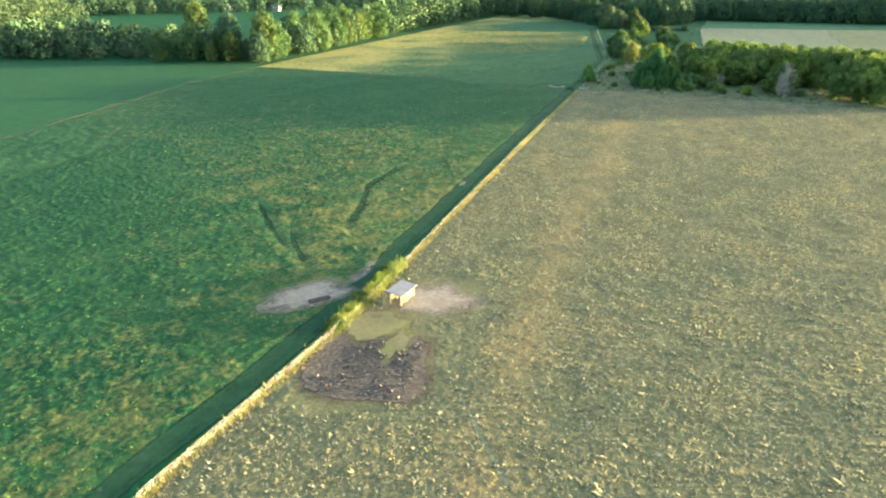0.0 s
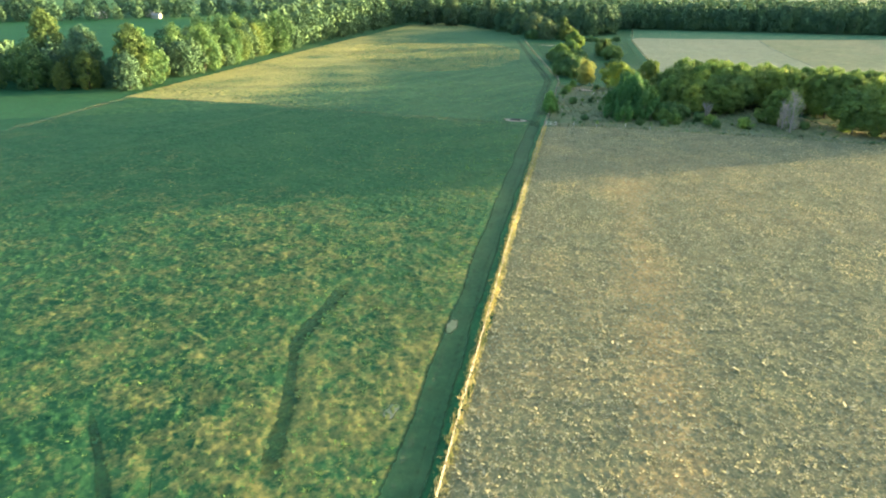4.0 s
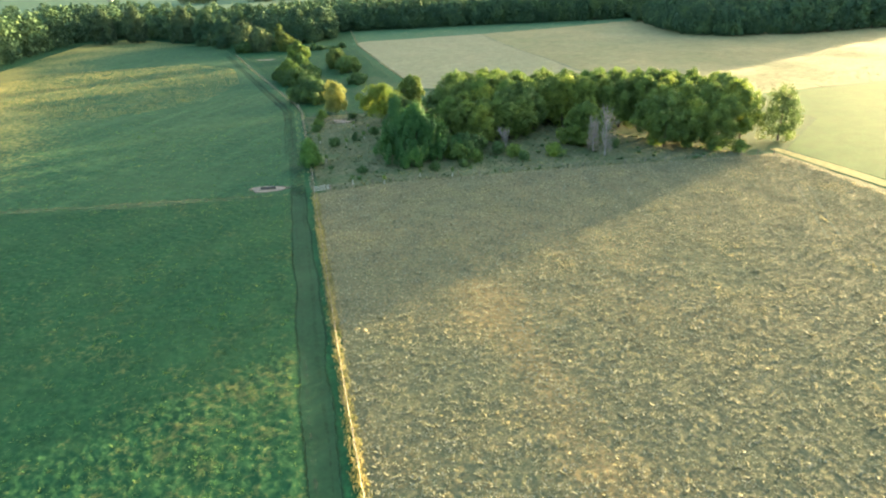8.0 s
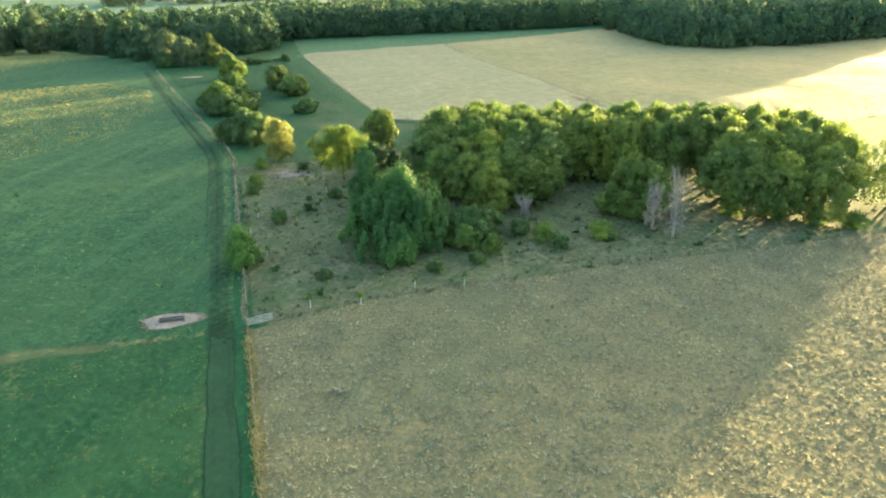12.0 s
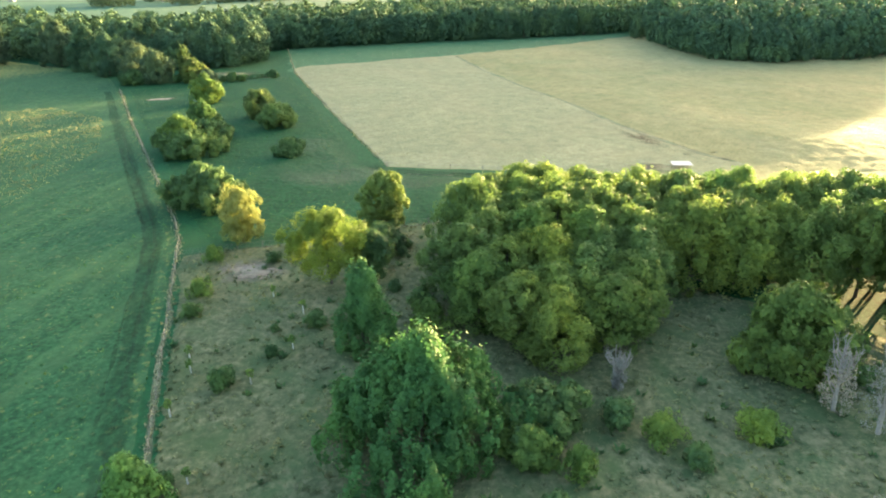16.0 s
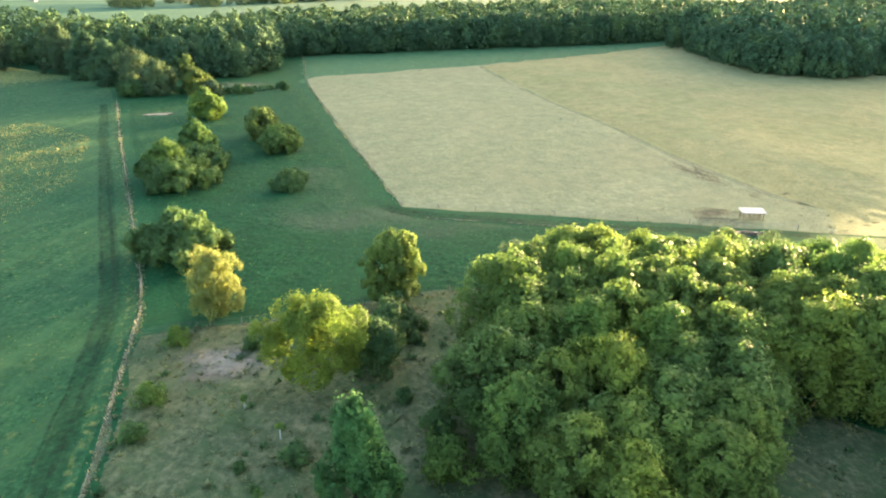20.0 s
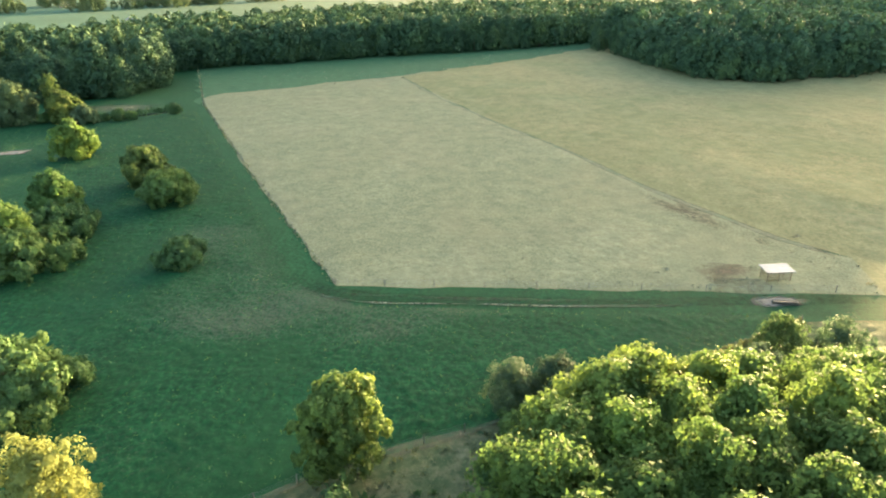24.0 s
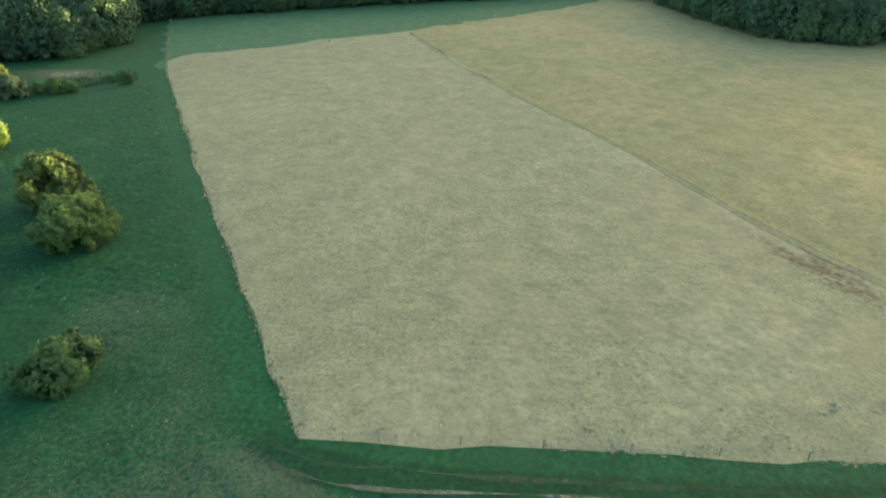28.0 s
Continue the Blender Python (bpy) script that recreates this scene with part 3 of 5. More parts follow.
STUBBLE = [(-120, -15), (11, 51), (44, 65), (80, 84), (148, 119), (208, 149), (219, 135), (234, 104), (252, 62), (258, 49), (232, 34), (100, -33), (-60, -115)]
LEFT = [(-120, -12), (11, 54), (44, 68), (80, 87), (148, 122), (206, 152), (191, 191), (170, 240), (146, 284), (104, 260), (69, 238), (30, 206), (-60, 140), (-160, 80)]
LEFT_FAR = [(207, 150.8), (286, 188.8), (295, 194.8), (324, 216.8), (378, 257.8), (428, 294.8), (470, 330), (510, 425), (479, 436), (322, 368), (183, 303), (148, 286), (172, 240), (192, 191)]
BRUSH = [(209, 149), (280, 184), (282.5, 180), (285.7, 172.4), (288, 167), (292, 161), (297, 154.5), (303, 142), (303, 130), (290, 120), (258, 60), (252, 62), (234, 104), (219, 135)]
PASTURE = [(337, 163), (400, 198), (482, 242), (572, 281), (626, 194), (672, 75), (551, 178), (453, 135), (420, 117), (387, 103), (360, 87), (352, 78), (338, 80)]
ROUGH = [(551, 178), (672, 75), (760, 20), (640, -90), (480, -120), (380, -20), (340, 40), (338, 80), (352, 78), (360, 87), (387, 103), (420, 117), (453, 135)]
sheet("stubble_field", STUBBLE, 0.03, M_STUBBLE, "dry tufted grazing field, pale straw and grey-green")
sheet("lush_field", LEFT, 0.03, M_LEFT, "tall lush green meadow with yellowing patches")
sheet("mown_field", LEFT_FAR, 0.03, M_MOWN, "shorter green meadow with faint mowing lines")
sheet("brush_plot", [(207, 146), *BRUSH[1:-4], (256, 56), (249, 60), (231, 102), (216, 133)], 0.022, M_BRUSH, "brown dry scrub plot with young planted trees")
GROVE_BACK = [(303.5, 141), (308, 132.5), (312.2, 123.7), (316, 118), (318.8, 112.2), (324.4, 103.2), (329, 96), (330, 84), (306, 70), (298, 110), (298, 130)]
sheet("grove_margin", GROVE_BACK, 0.034, M_BRUSH, "rough brown grass between the grove and its fence")
sheet("pasture", PASTURE, 0.03, M_PASTURE, "pale closely grazed pasture inside a wire fence")
sheet("rough_pasture", ROUGH, 0.035, M_ROUGH, "uneven straw-coloured pasture beyond the ditch")
sheet("headland", [(482, 244), (572, 283), (628, 196), (700, 70), (672, 75), (622, 112), (551, 182), (500, 246)], 0.07, M_HEAD, "green strip of ungrazed grass below the wood", wander=1.2)
sheet("far_field", [(600, 500), (700, 400), (850, 330), (1000, 200), (2600, 500), (2400, 1800), (900, 1500)], 0.03, M_FAR, "pale distant fields beyond the wood", step=60, wander=4)
sheet("lane_field", [(40, 1000), (60, 450), (180, 370), (400, 460), (560, 520), (500, 1000)], 0.03, M_SIDE, "dark green field behind the tree row", step=30, wander=2)
sheet("side_field", [(262, 46), (300, 30), (340, 40), (380, -20), (480, -120), (300, -300), (-60, -300), (-60, -120), (100, -38), (236, 30)], 0.03, M_SIDE, "light green field beside the farm track", step=20, wander=0.6)


def shifted(line, d):
    """The line moved d metres to its left."""
    p = np.array(line, float)
    g = np.gradient(p, axis=0)
    g /= np.linalg.norm(g, axis=1)[:, None]
    return [tuple(q) for q in p + np.stack([-g[:, 1], g[:, 0]], 1) * d]


SWATH = [(170, 106), (140, 90), (110, 74), (86, 63), (58, 47), (30, 30), (16, 20)]
TRACK = shifted(FENCE, 3.3)
TRACK_EAST = shifted(FENCE, 4.8)
ribbon("farm_track", [*TRACK[:6], (214, 155.6)], 4.0, 0.06, M_TRACK, "dark green grass track along the fence", "track", 0.3, 2.0, 2, 0.85, 8)
ribbon("farm_track", [TRACK[5], *shifted(FENCE, 4.3)[6:]], 3.8, 0.06, M_TRACK, "dark green grass track along the fence", "track", 0.3, 2.0, 2, 0.22, 1)
ribbon("wheel_rut", shifted(TRACK[:6], 0.85), 0.5, 0.09, M_RUT, "pale worn wheel rut in the grass track", "rut", 0.2, 1.2, 3, 0.1)
ribbon("wheel_rut", shifted(TRACK[:6], -0.85), 0.4, 0.09, M_DARKRUT, "dark wheel rut in the grass track", "rut", 0.2, 1.2, 4, 0.15)
ribbon("wheel_rut", shifted(TRACK_EAST[5:-1], 0.9), 0.7, 0.09, M_DARKRUT, "dark wheel rut in the grass track", "rut", 0.15, 1.2, 30, 0.2, 40)
ribbon("wheel_rut", shifted(TRACK_EAST[5:-1], -0.9), 0.7, 0.09, M_DARKRUT, "dark wheel rut in the grass track", "rut", 0.15, 1.2, 31, 0.2, 40)
ribbon("lane", [(339, 170), (336.6, 166.4), (334.4, 162), (333.2, 157), (333, 147), (333, 124), (335, 102), (337, 80)], 4.6, 0.06, M_TRACK, "short trodden grass lane beside the pasture fence", "lane", 0.3, 2.0, 5, 0.22)
ribbon("wheel_rut", eased([(339.5, 170.6), (336.4, 166.4), (334.6, 162), (333.7, 156), (333.6, 147), (333.6, 124), (335.6, 102)]), 0.7, 0.1, M_RUT, "pale worn wheel rut on the lane", "rut", 0.2, 1.2, 6, 0.18, 30)
ribbon("wheel_rut", eased([(334.4, 166.8), (332.8, 162.2), (331.6, 156), (331.9, 147), (331.9, 124), (333.9, 102)]), 0.9, 0.1, M_RUT, "pale worn wheel rut on the lane", "rut", 0.25, 1.2, 7, 0.42, 22)
ribbon("side_road", [(262, 49), (236, 33), (100, -35), (-60, -117)], 3.4, 0.07, M_HAY, "straw-coloured mown track beside the dry field", "track", 0.3, 3.0, 8)
ribbon("ditch", [(551, 178), (500, 158), (453, 135), (420, 117), (387, 103), (372, 94), (360, 87), (352, 79)], 1.6, 0.08, M_WORN, "shallow grassy ditch across the pasture", "ditch", 0.4, 2.0, 9, 0.6)
ribbon("ditch", [(360, 85), (380, 54), (404, 35), (440, 20)], 1.5, 0.08, M_WORN, "shallow winding ditch in the rough grass", "ditch", 0.4, 2.0, 10)


def blot(name, cx, cy, a, b, turn, z, mat, label, category="bare ground", seed=1, wobble=0.16, core=0.55, square=2.0, strength=1.0):
    """A patch of worn ground with an uneven rounded outline, thinning towards its edge."""
    rng = np.random.default_rng(seed)
    ph, am = rng.uniform(0, 6.28, 6), rng.normal(0, wobble, 6) / np.arange(1, 7) ** 0.7
    t = np.arange(64) * 2 * math.pi / 64
    k = (np.abs(np.cos(t)) ** square + np.abs(np.sin(t)) ** square) ** (-1 / square)
    k = k + sum(am[j] * np.cos((j + 2) * t + ph[j]) for j in range(6))
    c, s = math.cos(radians(turn)), math.sin(radians(turn))
    v, fade = [(cx, cy, z)], [1.0]
    for ring, f in ((core, 1.0), ((1 + core) / 2, 0.6), (1.0, 0.25), (1.22, 0.0)):
        x, y = a * k * ring * np.cos(t), b * k * ring * np.sin(t)
        v += list(zip(cx + x * c - y * s, cy + x * s + y * c, np.full(64, z)))
        fade += [f] * 64
    faces = [(0, 1 + i, 1 + (i + 1) % 64) for i in range(64)]
    for r in range(3):
        o, p = 1 + 64 * r, 65 + 64 * r
        for i in range(64):
            j = (i + 1) % 64
            faces += [(o + i, p + i, p + j), (o + i, p + j, o + j)]
    ob = raw(name, v, faces, mat)
    ob.data.attributes.new("fade", "FLOAT", "POINT").data.foreach_set("value", np.array(fade, np.float32) * strength)
    return tagged(ob, label, category, kind="structure")


blot("mud_yard", 37.2, 54.0, 7.4, 7.0, 38, 0.07, M_MUD, "dark trampled mud yard in the dry field", seed=3, wobble=0.04, core=0.82, square=5.0)
ribbon("field_path", [(206, 154), (197, 176), (191, 191), (172, 240), (150, 284), (104, 261), (30, 207), (-60, 140)], 3.2, 0.075, M_STRAW, "pale dry strip between two meadows", "path", 1.2, 2.0, 12, 0.15)
blot("silt_patch", 43.5, 61, 5.0, 3.6, -10, 0.1, M_SILT, "dried brown silt patch beside the mud", seed=4)
blot("silt_patch", 42.5, 55.2, 4.2, 1.8, 25, 0.15, M_SILT, "greenish drying silt in the mud yard", seed=14, core=0.3, strength=0.75)
blot("bare_yard", 54, 61, 6.8, 5.2, -30, 0.085, M_BARE, "pale bare soil around the field shelter", seed=5, core=0.4, strength=0.62)
blot("worn_patch", 41.5, 74, 8.0, 3.6, -12, 0.1, M_BARE, "pale bare trodden earth in the green meadow", seed=6, wobble=0.1, core=0.4, strength=0.7)
blot("worn_patch", 209, 160.3, 4.0, 2.2, -70, 0.1, M_BARE, "pale bare trodden earth in the green meadow", seed=7, wobble=0.1)
blot("worn_patch", 335, 97, 3.8, 1.8, -88, 0.1, M_BARE, "pale bare trodden earth beside the lane", seed=8, wobble=0.1, core=0.4, strength=0.6)
blot("bare_yard", 349, 97, 13, 6, -28, 0.075, M_WORN, "brown trodden soil around the pasture shelter", seed=9, core=0.2, strength=0.5)

blot("soil_strip", 373, 99.5, 12, 3.4, 27, 0.14, M_RED, "reddish brown trodden soil beside the ditch", seed=15, core=0.1, strength=0.36)
blot("soil_patch", 345.5, 101, 6.5, 3.2, -60, 0.13, M_RED, "reddish brown trodden soil beside the shelter", seed=16, core=0.1, strength=0.42)

# ---- grass ----
mud_free = lambda q, rng: (((q[:, 0] - 55) / 8) ** 2 + ((q[:, 1] - 61) / 6) ** 2 > 1) & (((q[:, 0] - 40) / 14) ** 2 + ((q[:, 1] - 55) / 10) ** 2 + rng.normal(0, 0.1, len(q)) > 1)
def mixed_patch(q, rng, size, share):
    """Keeps more where a broad noise is high."""
    f = np.array([noise.noise((x / size, y / size, 3.1)) for x, y in q])
    return rng.uniform(0, 1, len(q)) < np.clip(share + f * 0.9, 0.12, 1.0)


TRAILS = [[(96, 116.4), (89.6, 113.9), (83.3, 111.2), (78.3, 108.4), (70.4, 99.9), (61, 91.8)], [(56.7, 115.5), (51.1, 101.6), (48.3, 89.8)], [(56.5, 102.8), (50.7, 92.2), (46.5, 82)]]


def clear_of(q, lines, reach):
    """True where a place lies farther than reach from all the lines."""
    ok = np.ones(len(q), bool)
    for line in lines:
        for a, b in zip(line, line[1:]):
            a, b = np.array(a, float), np.array(b, float)
            t = np.clip(((q - a) @ (b - a)) / ((b - a) @ (b - a)), 0, 1)
            ok &= np.hypot(*(q - a - t[:, None] * (b - a)).T) > reach
    return ok


NEAR_STUBBLE = [(0, 45), (11, 50.5), (44, 64.5), (80, 83.5), (148, 118.5), (208, 148), (219, 134), (234, 103), (252, 61), (256, 49), (232, 36), (190, 15), (130, 4), (60, -12), (20, -12), (5, 20)]
NEAR_LEFT = [(-40, 28), (11, 56), (44, 70), (80, 89), (148, 124), (205, 154), (190, 192), (175, 225), (110, 215), (20, 160), (-60, 90)]
FIELD_PATH = [(206, 154), (197, 176), (191, 191), (172, 240), (150, 284), (104, 261), (30, 207), (-60, 140)]
WORN_LINES = [[(38, 74.8), (46, 73)], [(84, 90), (97, 97)], [(74, 89), (78, 91)]]
trodden = lambda q: away(q, [TRACK], 1.7, 1.0) * away(q, TRAILS, 0.1, 1.6) * away(q, WORN_LINES[:1], 4.2, 2.0) * away(q, [FIELD_PATH], 0.8, 1.0)
in_dry = lambda q: away(q, [[(35, 52), (40, 56)]], 6.6, 2.0) * away(q, [[(52, 61.5), (59, 58)]], 3.5, 3.0) * away(q, [[(42, 44.5), (38, 36.3), (34, 28.5)]], 0.1, 0.5) * away(q, [[(250, 47.8), (232, 49.3), (188, 52)]], 1.4, 0.8)
swathe = lambda q: 0.32 * (1 - away(q, [SWATH], 0.3, 6.0)) + 0.55 * (swell(q, 21.0, 5) * 0.45 + swell(q, 8.0, 19) * 0.2 + swell(q, 2.0, 18) * 0.35 - 0.55)
# yellow heads; the last term greens the eastern end, painting in its shadow
yellowing = lambda q: 0.9 * (swell(q, 16.0, 6) * 0.25 + swell(q, 4.0, 17) * 0.25 + swell(q, 1.5, 7) * 0.5 - 0.56) + 0.1 * (1 - away(q, [FENCE], 8, 30)) + 0.2 * np.clip((q[:, 0] - 35) / 25, 0, 1) * np.clip((135 - q[:, 0]) / 40, 0, 1) - 0.2 * away(q, [FENCE], 45, 25) - 0.16 * np.clip((q[:, 0] - 115) / 40, 0, 1)
turf("dry_sward", NEAR_STUBBLE, 0.3, 0.105, 0.42, M_STUBBLE, "tussocky dry grazed sward, straw and grey-green", 201, in_dry, swathe)
turf("lush_sward", NEAR_LEFT, 0.4, 0.165, 0.8, M_LEFT, "tussocky lush meadow sward with yellowing heads", 202, trodden, yellowing, rim=False)
# mown_sward's last function: dry bands, plus low sun painted yellow away from the fence
turf("mown_sward", LEFT_FAR, 0.75, 0.2, 1.4, M_MOWN, "uneven shorter meadow sward", 203, lambda q: away(q, [TRACK], 2.6, 6.0) * away(q, [[(207, 164), (211, 157)]], 3.0, 1.5), lambda q: 1.0 * (swell(q, 18.0, 8) + 0.15) * away(q, [FENCE], 60, 60) - 0.12 + 0.3 * (1 - away(q, [[(150, 284), (200, 306)]], 8.0, 40.0)))
turf("far_sward", [(205, 155), (191, 191), (172, 240), (146, 283), (104, 259), (69, 237), (30, 205), (-55, 140), (-60, 92), (20, 161), (110, 216), (174, 226), (189, 193)], 0.75, 0.17, 1.4, M_LEFT, "uneven green meadow sward", 204, trodden, yellowing, rim=False)
turf("scrub_sward", BRUSH, 0.45, 0.16, 1.0, M_BRUSH, "rough brown sward of the scrub plot", 205, lambda q: away(q, [[(274, 174), (278, 166)]], 3.5, 2.0), lambda q: 0.7 * (swell(q, 11.0, 13) * 0.6 + swell(q, 3.0, 14) * 0.4 - 0.55))
LANE = [(356, 181), (347, 176), (340.5, 171), (336.6, 166.4), (334.4, 162), (333.2, 157), (333, 147), (333, 124), (335, 102), (337, 80)]
MEADOW = [(288.5, 167.3), (292.5, 161.5), (297.5, 155), (304, 142), (313.2, 124.2), (319.6, 112.7), (325.4, 103.7), (331, 97), (331, 158), (337, 168), (400, 202), (470, 240), (440, 280), (428, 290), (380, 255), (326, 213), (297, 192), (283.3, 180.2), (286.3, 172.7)]
MOUND = [(330, 178), (348, 182), (356, 186)]
FLANK = [(356, 189), (346, 184), (334, 184), (327, 176), (330, 167), (326, 158), (329, 148)]
turf("pasture_sward", [(337, 163), (400, 198), (482, 242), (498, 244), (551, 179), (453, 135), (420, 117), (387, 103), (360, 87), (352, 78), (338, 80)], 0.5, 0.11, 0.7, M_PASTURE, "closely grazed pale pasture sward", 206, lambda q: away(q, [[(337, 163), (338, 80)]], 1.0, 3.0) * away(q, [[(343, 105), (352, 92)]], 6.0, 5.0), lambda q: 0.6 * (swell(q, 9.0, 9) * 0.5 + swell(q, 30.0, 10) * 0.5 - 0.55) + 0.16 * (1 - away(q, [[(341, 161), (342, 100)]], 3.0, 9.0)), roll=0.3)
turf("rough_sward", [(551, 176), (660, 80), (560, -20), (480, -60), (400, -10), (350, 40), (345, 72), (356, 80), (387, 101), (420, 115), (453, 133)], 1.1, 0.14, 2.4, M_ROUGH, "uneven straw-coloured sward beyond the ditch", 207, None, lambda q: 0.6 * (swell(q, 16.0, 11) - 0.5), roll=1.6)
turf("meadow_sward", MEADOW, 0.5, 0.17, 0.9, M_MEADOW, "short uneven sward of the green meadow", 208, lambda q: away(q, [TRACK], 3.0, 3.0) * away(q, [LANE], 2.6, 2.0) * away(q, [[(410, 270), (414, 264)]], 4.0, 2.0), lambda q: 0.45 * (1 - away(q, [MOUND, FLANK], 4.0, 9.0)) + 0.5 * (swell(q, 9.0, 12) - 1.0))
tufts("dry_grass", scatter(NEAR_STUBBLE, 3.6, 11, mud_free), B_STUBBLE, "pale dry grass tufts all over the field", 0.46, 0.13, 4, 12, z=0.1, lean=1.0, broad=0.14)
tufts("meadow_grass", scatter(NEAR_LEFT, 1.7, 13, lambda q, rng: mixed_patch(q, rng, 6.0, 0.8) & (rng.uniform(0, 1, len(q)) < np.clip(1.25 - (q[:, 1] - 45.5 - 0.5 * q[:, 0]) / 75, 0.0, 1.0)) & clear_of(q, TRAILS, 0.9) & clear_of(q, [[(38, 75), (46, 72.5)]], 4.0) & clear_of(q, [TRACK], 1.9)), B_LUSH, "tall green grass with yellowing heads", 0.45, 0.11, 5, 14, z=0.08, lean=0.9, broad=0.13)
tufts("meadow_grass", scatter(LEFT_FAR, 1.3, 15, lambda q, rng: (rng.uniform(0, 1, len(q)) < np.clip(1.3 - (q[:, 0] - 200) / 160, 0.25, 1)) & clear_of(q, [TRACK_EAST], 2.0)), B_LUSH, "short green meadow grass", 0.45, 0.15, 3, 16, lean=0.7, broad=0.2)
# tufts added where sun crosses the far meadow; their straw colour paints that light
LIT_STRIP = [(283, 318), (330, 352), (352, 352), (392, 296), (378, 266), (340, 242), (300, 232), (262, 250)]
tufts("meadow_grass", scatter(LIT_STRIP, 4.2, 27, lambda q, rng: mixed_patch(q, rng, 9.0, 0.85) & clear_of(q, [TRACK_EAST], 3.0)), B_VERGE, "straw-yellow grass added to brighten the sunlit strip of the far meadow", 0.4, 0.2, 3, 28, z=0.05, lean=0.6, broad=0.16)
tufts("meadow_grass", scatter(MEADOW, 1.0, 29, lambda q, rng: clear_of(q, [LANE], 2.4)), B_LUSH, "short green meadow grass", 0.4, 0.12, 3, 30, lean=0.8, broad=0.2)
tufts("mud_clods", scatter([(29, 54.5), (36, 46), (46, 53), (39.5, 60)], 5.0, 27), B_MUD, "poached clods of wet mud", 0.3, 0.1, 4, 28, z=0.08, lean=0.6, category="mud")
tufts("scrub_grass", scatter(BRUSH, 2.0, 17, lambda q, rng: mixed_patch(q, rng, 5.0, 0.7)), B_BRUSH, "dry brown scrub grass", 0.5, 0.18, 5, 18, lean=0.8)
turf("margin_sward", GROVE_BACK, 0.6, 0.14, 1.0, M_BRUSH, "rough brown-green sward behind the grove", 209, None, lambda q: 0.6 * (swell(q, 8.0, 15) - 0.6))
tufts("pasture_grass", scatter(PASTURE, 1.0, 19, lambda q, rng: rng.uniform(0, 1, len(q)) < np.clip(1.5 - (q[:, 0] - 337) / 110, 0.1, 1)), B_STUBBLE, "short grazed pale grass tufts", 0.42, 0.1, 4, 20, lean=0.9)
tufts("rough_grass", scatter(ROUGH, 0.12, 21), B_BRUSH, "coarse pale grass tussocks", 0.7, 0.1, 5, 22, lean=0.9)


def along(line, per_m, width, seed):
    rng = np.random.default_rng(seed)
    out = []
    for a, b in zip(line, line[1:]):
        a, b = np.array(a, float), np.array(b, float)
        n = int(np.hypot(*(b - a)) * per_m)
        t = rng.uniform(0, 1, n)
        d = (b - a) / np.hypot(*(b - a))
        out.append(a + (b - a) * t[:, None] + np.array([-d[1], d[0]]) * rng.normal(0, width, n)[:, None])
    return np.concatenate(out)


tufts("verge_grass", along(FENCE[:6], 45, 0.36, 23), B_VERGE, "tall straw-yellow grass along the fence", 0.24, 0.27, 6, 24, broad=0.1)
tufts("verge_grass", along([(38, 63.2), (44, 66), (58, 73)], 130, 0.5, 123), B_HEDGE, "tall yellow-green grass round the fence line shrubs", 0.3, 0.75, 6, 124, broad=0.1)
ribbon("verge", shifted(FENCE[5:], 0.1), 1.0, 0.08, M_WORN, "pale trodden strip along the fence", "verge", 0.3, 1.5, 33, 0.34)
tufts("verge_grass", along(FENCE[5:], 6, 0.35, 25), B_PALE, "pale straw grass left standing along the fence", 0.22, 0.16, 5, 26)

# ---- trees ----
def plant(kinds, spots, seed, lo=0.85, hi=1.15, label="", group=""):
    rng = random.Random(seed)
    for x, y in spots:
        kind = rng.choice(kinds)
        m = place(kind, x, y, rng.uniform(lo, hi), rng.uniform(0, 360), rng.uniform(0.9, 1.12))
        if kind.get("set"):
            ob = copy_thing(kind, m)
        else:
            kind.matrix_basis = m
            kind["set"] = 1
            ob = kind
        tagged(ob, label, "", group)


wood_kinds = [tree("tree", 100 + i, 18 + (i % 3) * 1.5, 5.4 + (i % 2) * 0.9, 0.5, 4200, 0.62, L_WOOD, 84, ("dome", "full", "dome")[i % 3], "", "tree", limbs=3) for i in range(7)]
grove_kinds = [tree("tree", 200 + i, 13.0, 4.6 + (i % 3) * 0.3, (0.5, 2.6)[i % 2], 16000, 0.29, (L_GROVE, L_GROVE, L_GREEN, L_OAK, L_GROVE, L_GROVE)[i], 76, ("dome", "lobed")[i // 3], "", "tree") for i in range(6)]
WOOD = [(560, 292), (574, 284), (628, 196), (700, 70), (850, -32), (960, 20), (900, 180), (826, 263), (740, 326), (660, 364), (600, 380), (610, 420), (560, 470), (515, 440), (500, 395), (500, 363), (486, 330), (480, 304), (489, 296), (495, 284), (503, 279), (516, 278), (540, 288)]
CLUMP = [(268, 55), (260, 62), (259, 76), (268, 79), (279, 80), (281, 98), (279, 110), (266, 113), (257, 117), (257, 125), (264, 133), (272, 137), (287, 137), (297, 132), (302, 117), (308, 98), (308, 80), (304, 66), (286, 54)]
RIGHT_WOOD = [(618, 58), (580, 53), (543, 38), (538, 20), (556, -18), (600, -75), (652, -140), (830, -240), (950, -110), (850, -36), (704, 64), (672, 60), (646, 46)]
RIGHT_TIP = [(661, 77), (620, 62), (645, 48), (672, 62)]
ROW_A = [(62, 400), (158, 296), (183, 312), (90, 428)]
ROW_B = [(186, 312), (322, 378), (479, 446), (515, 440), (560, 474), (470, 474), (310, 400), (180, 336)]
FAR_ROW = [(-100, 760), (300, 640), (700, 520), (720, 560), (320, 690), (-90, 820)]


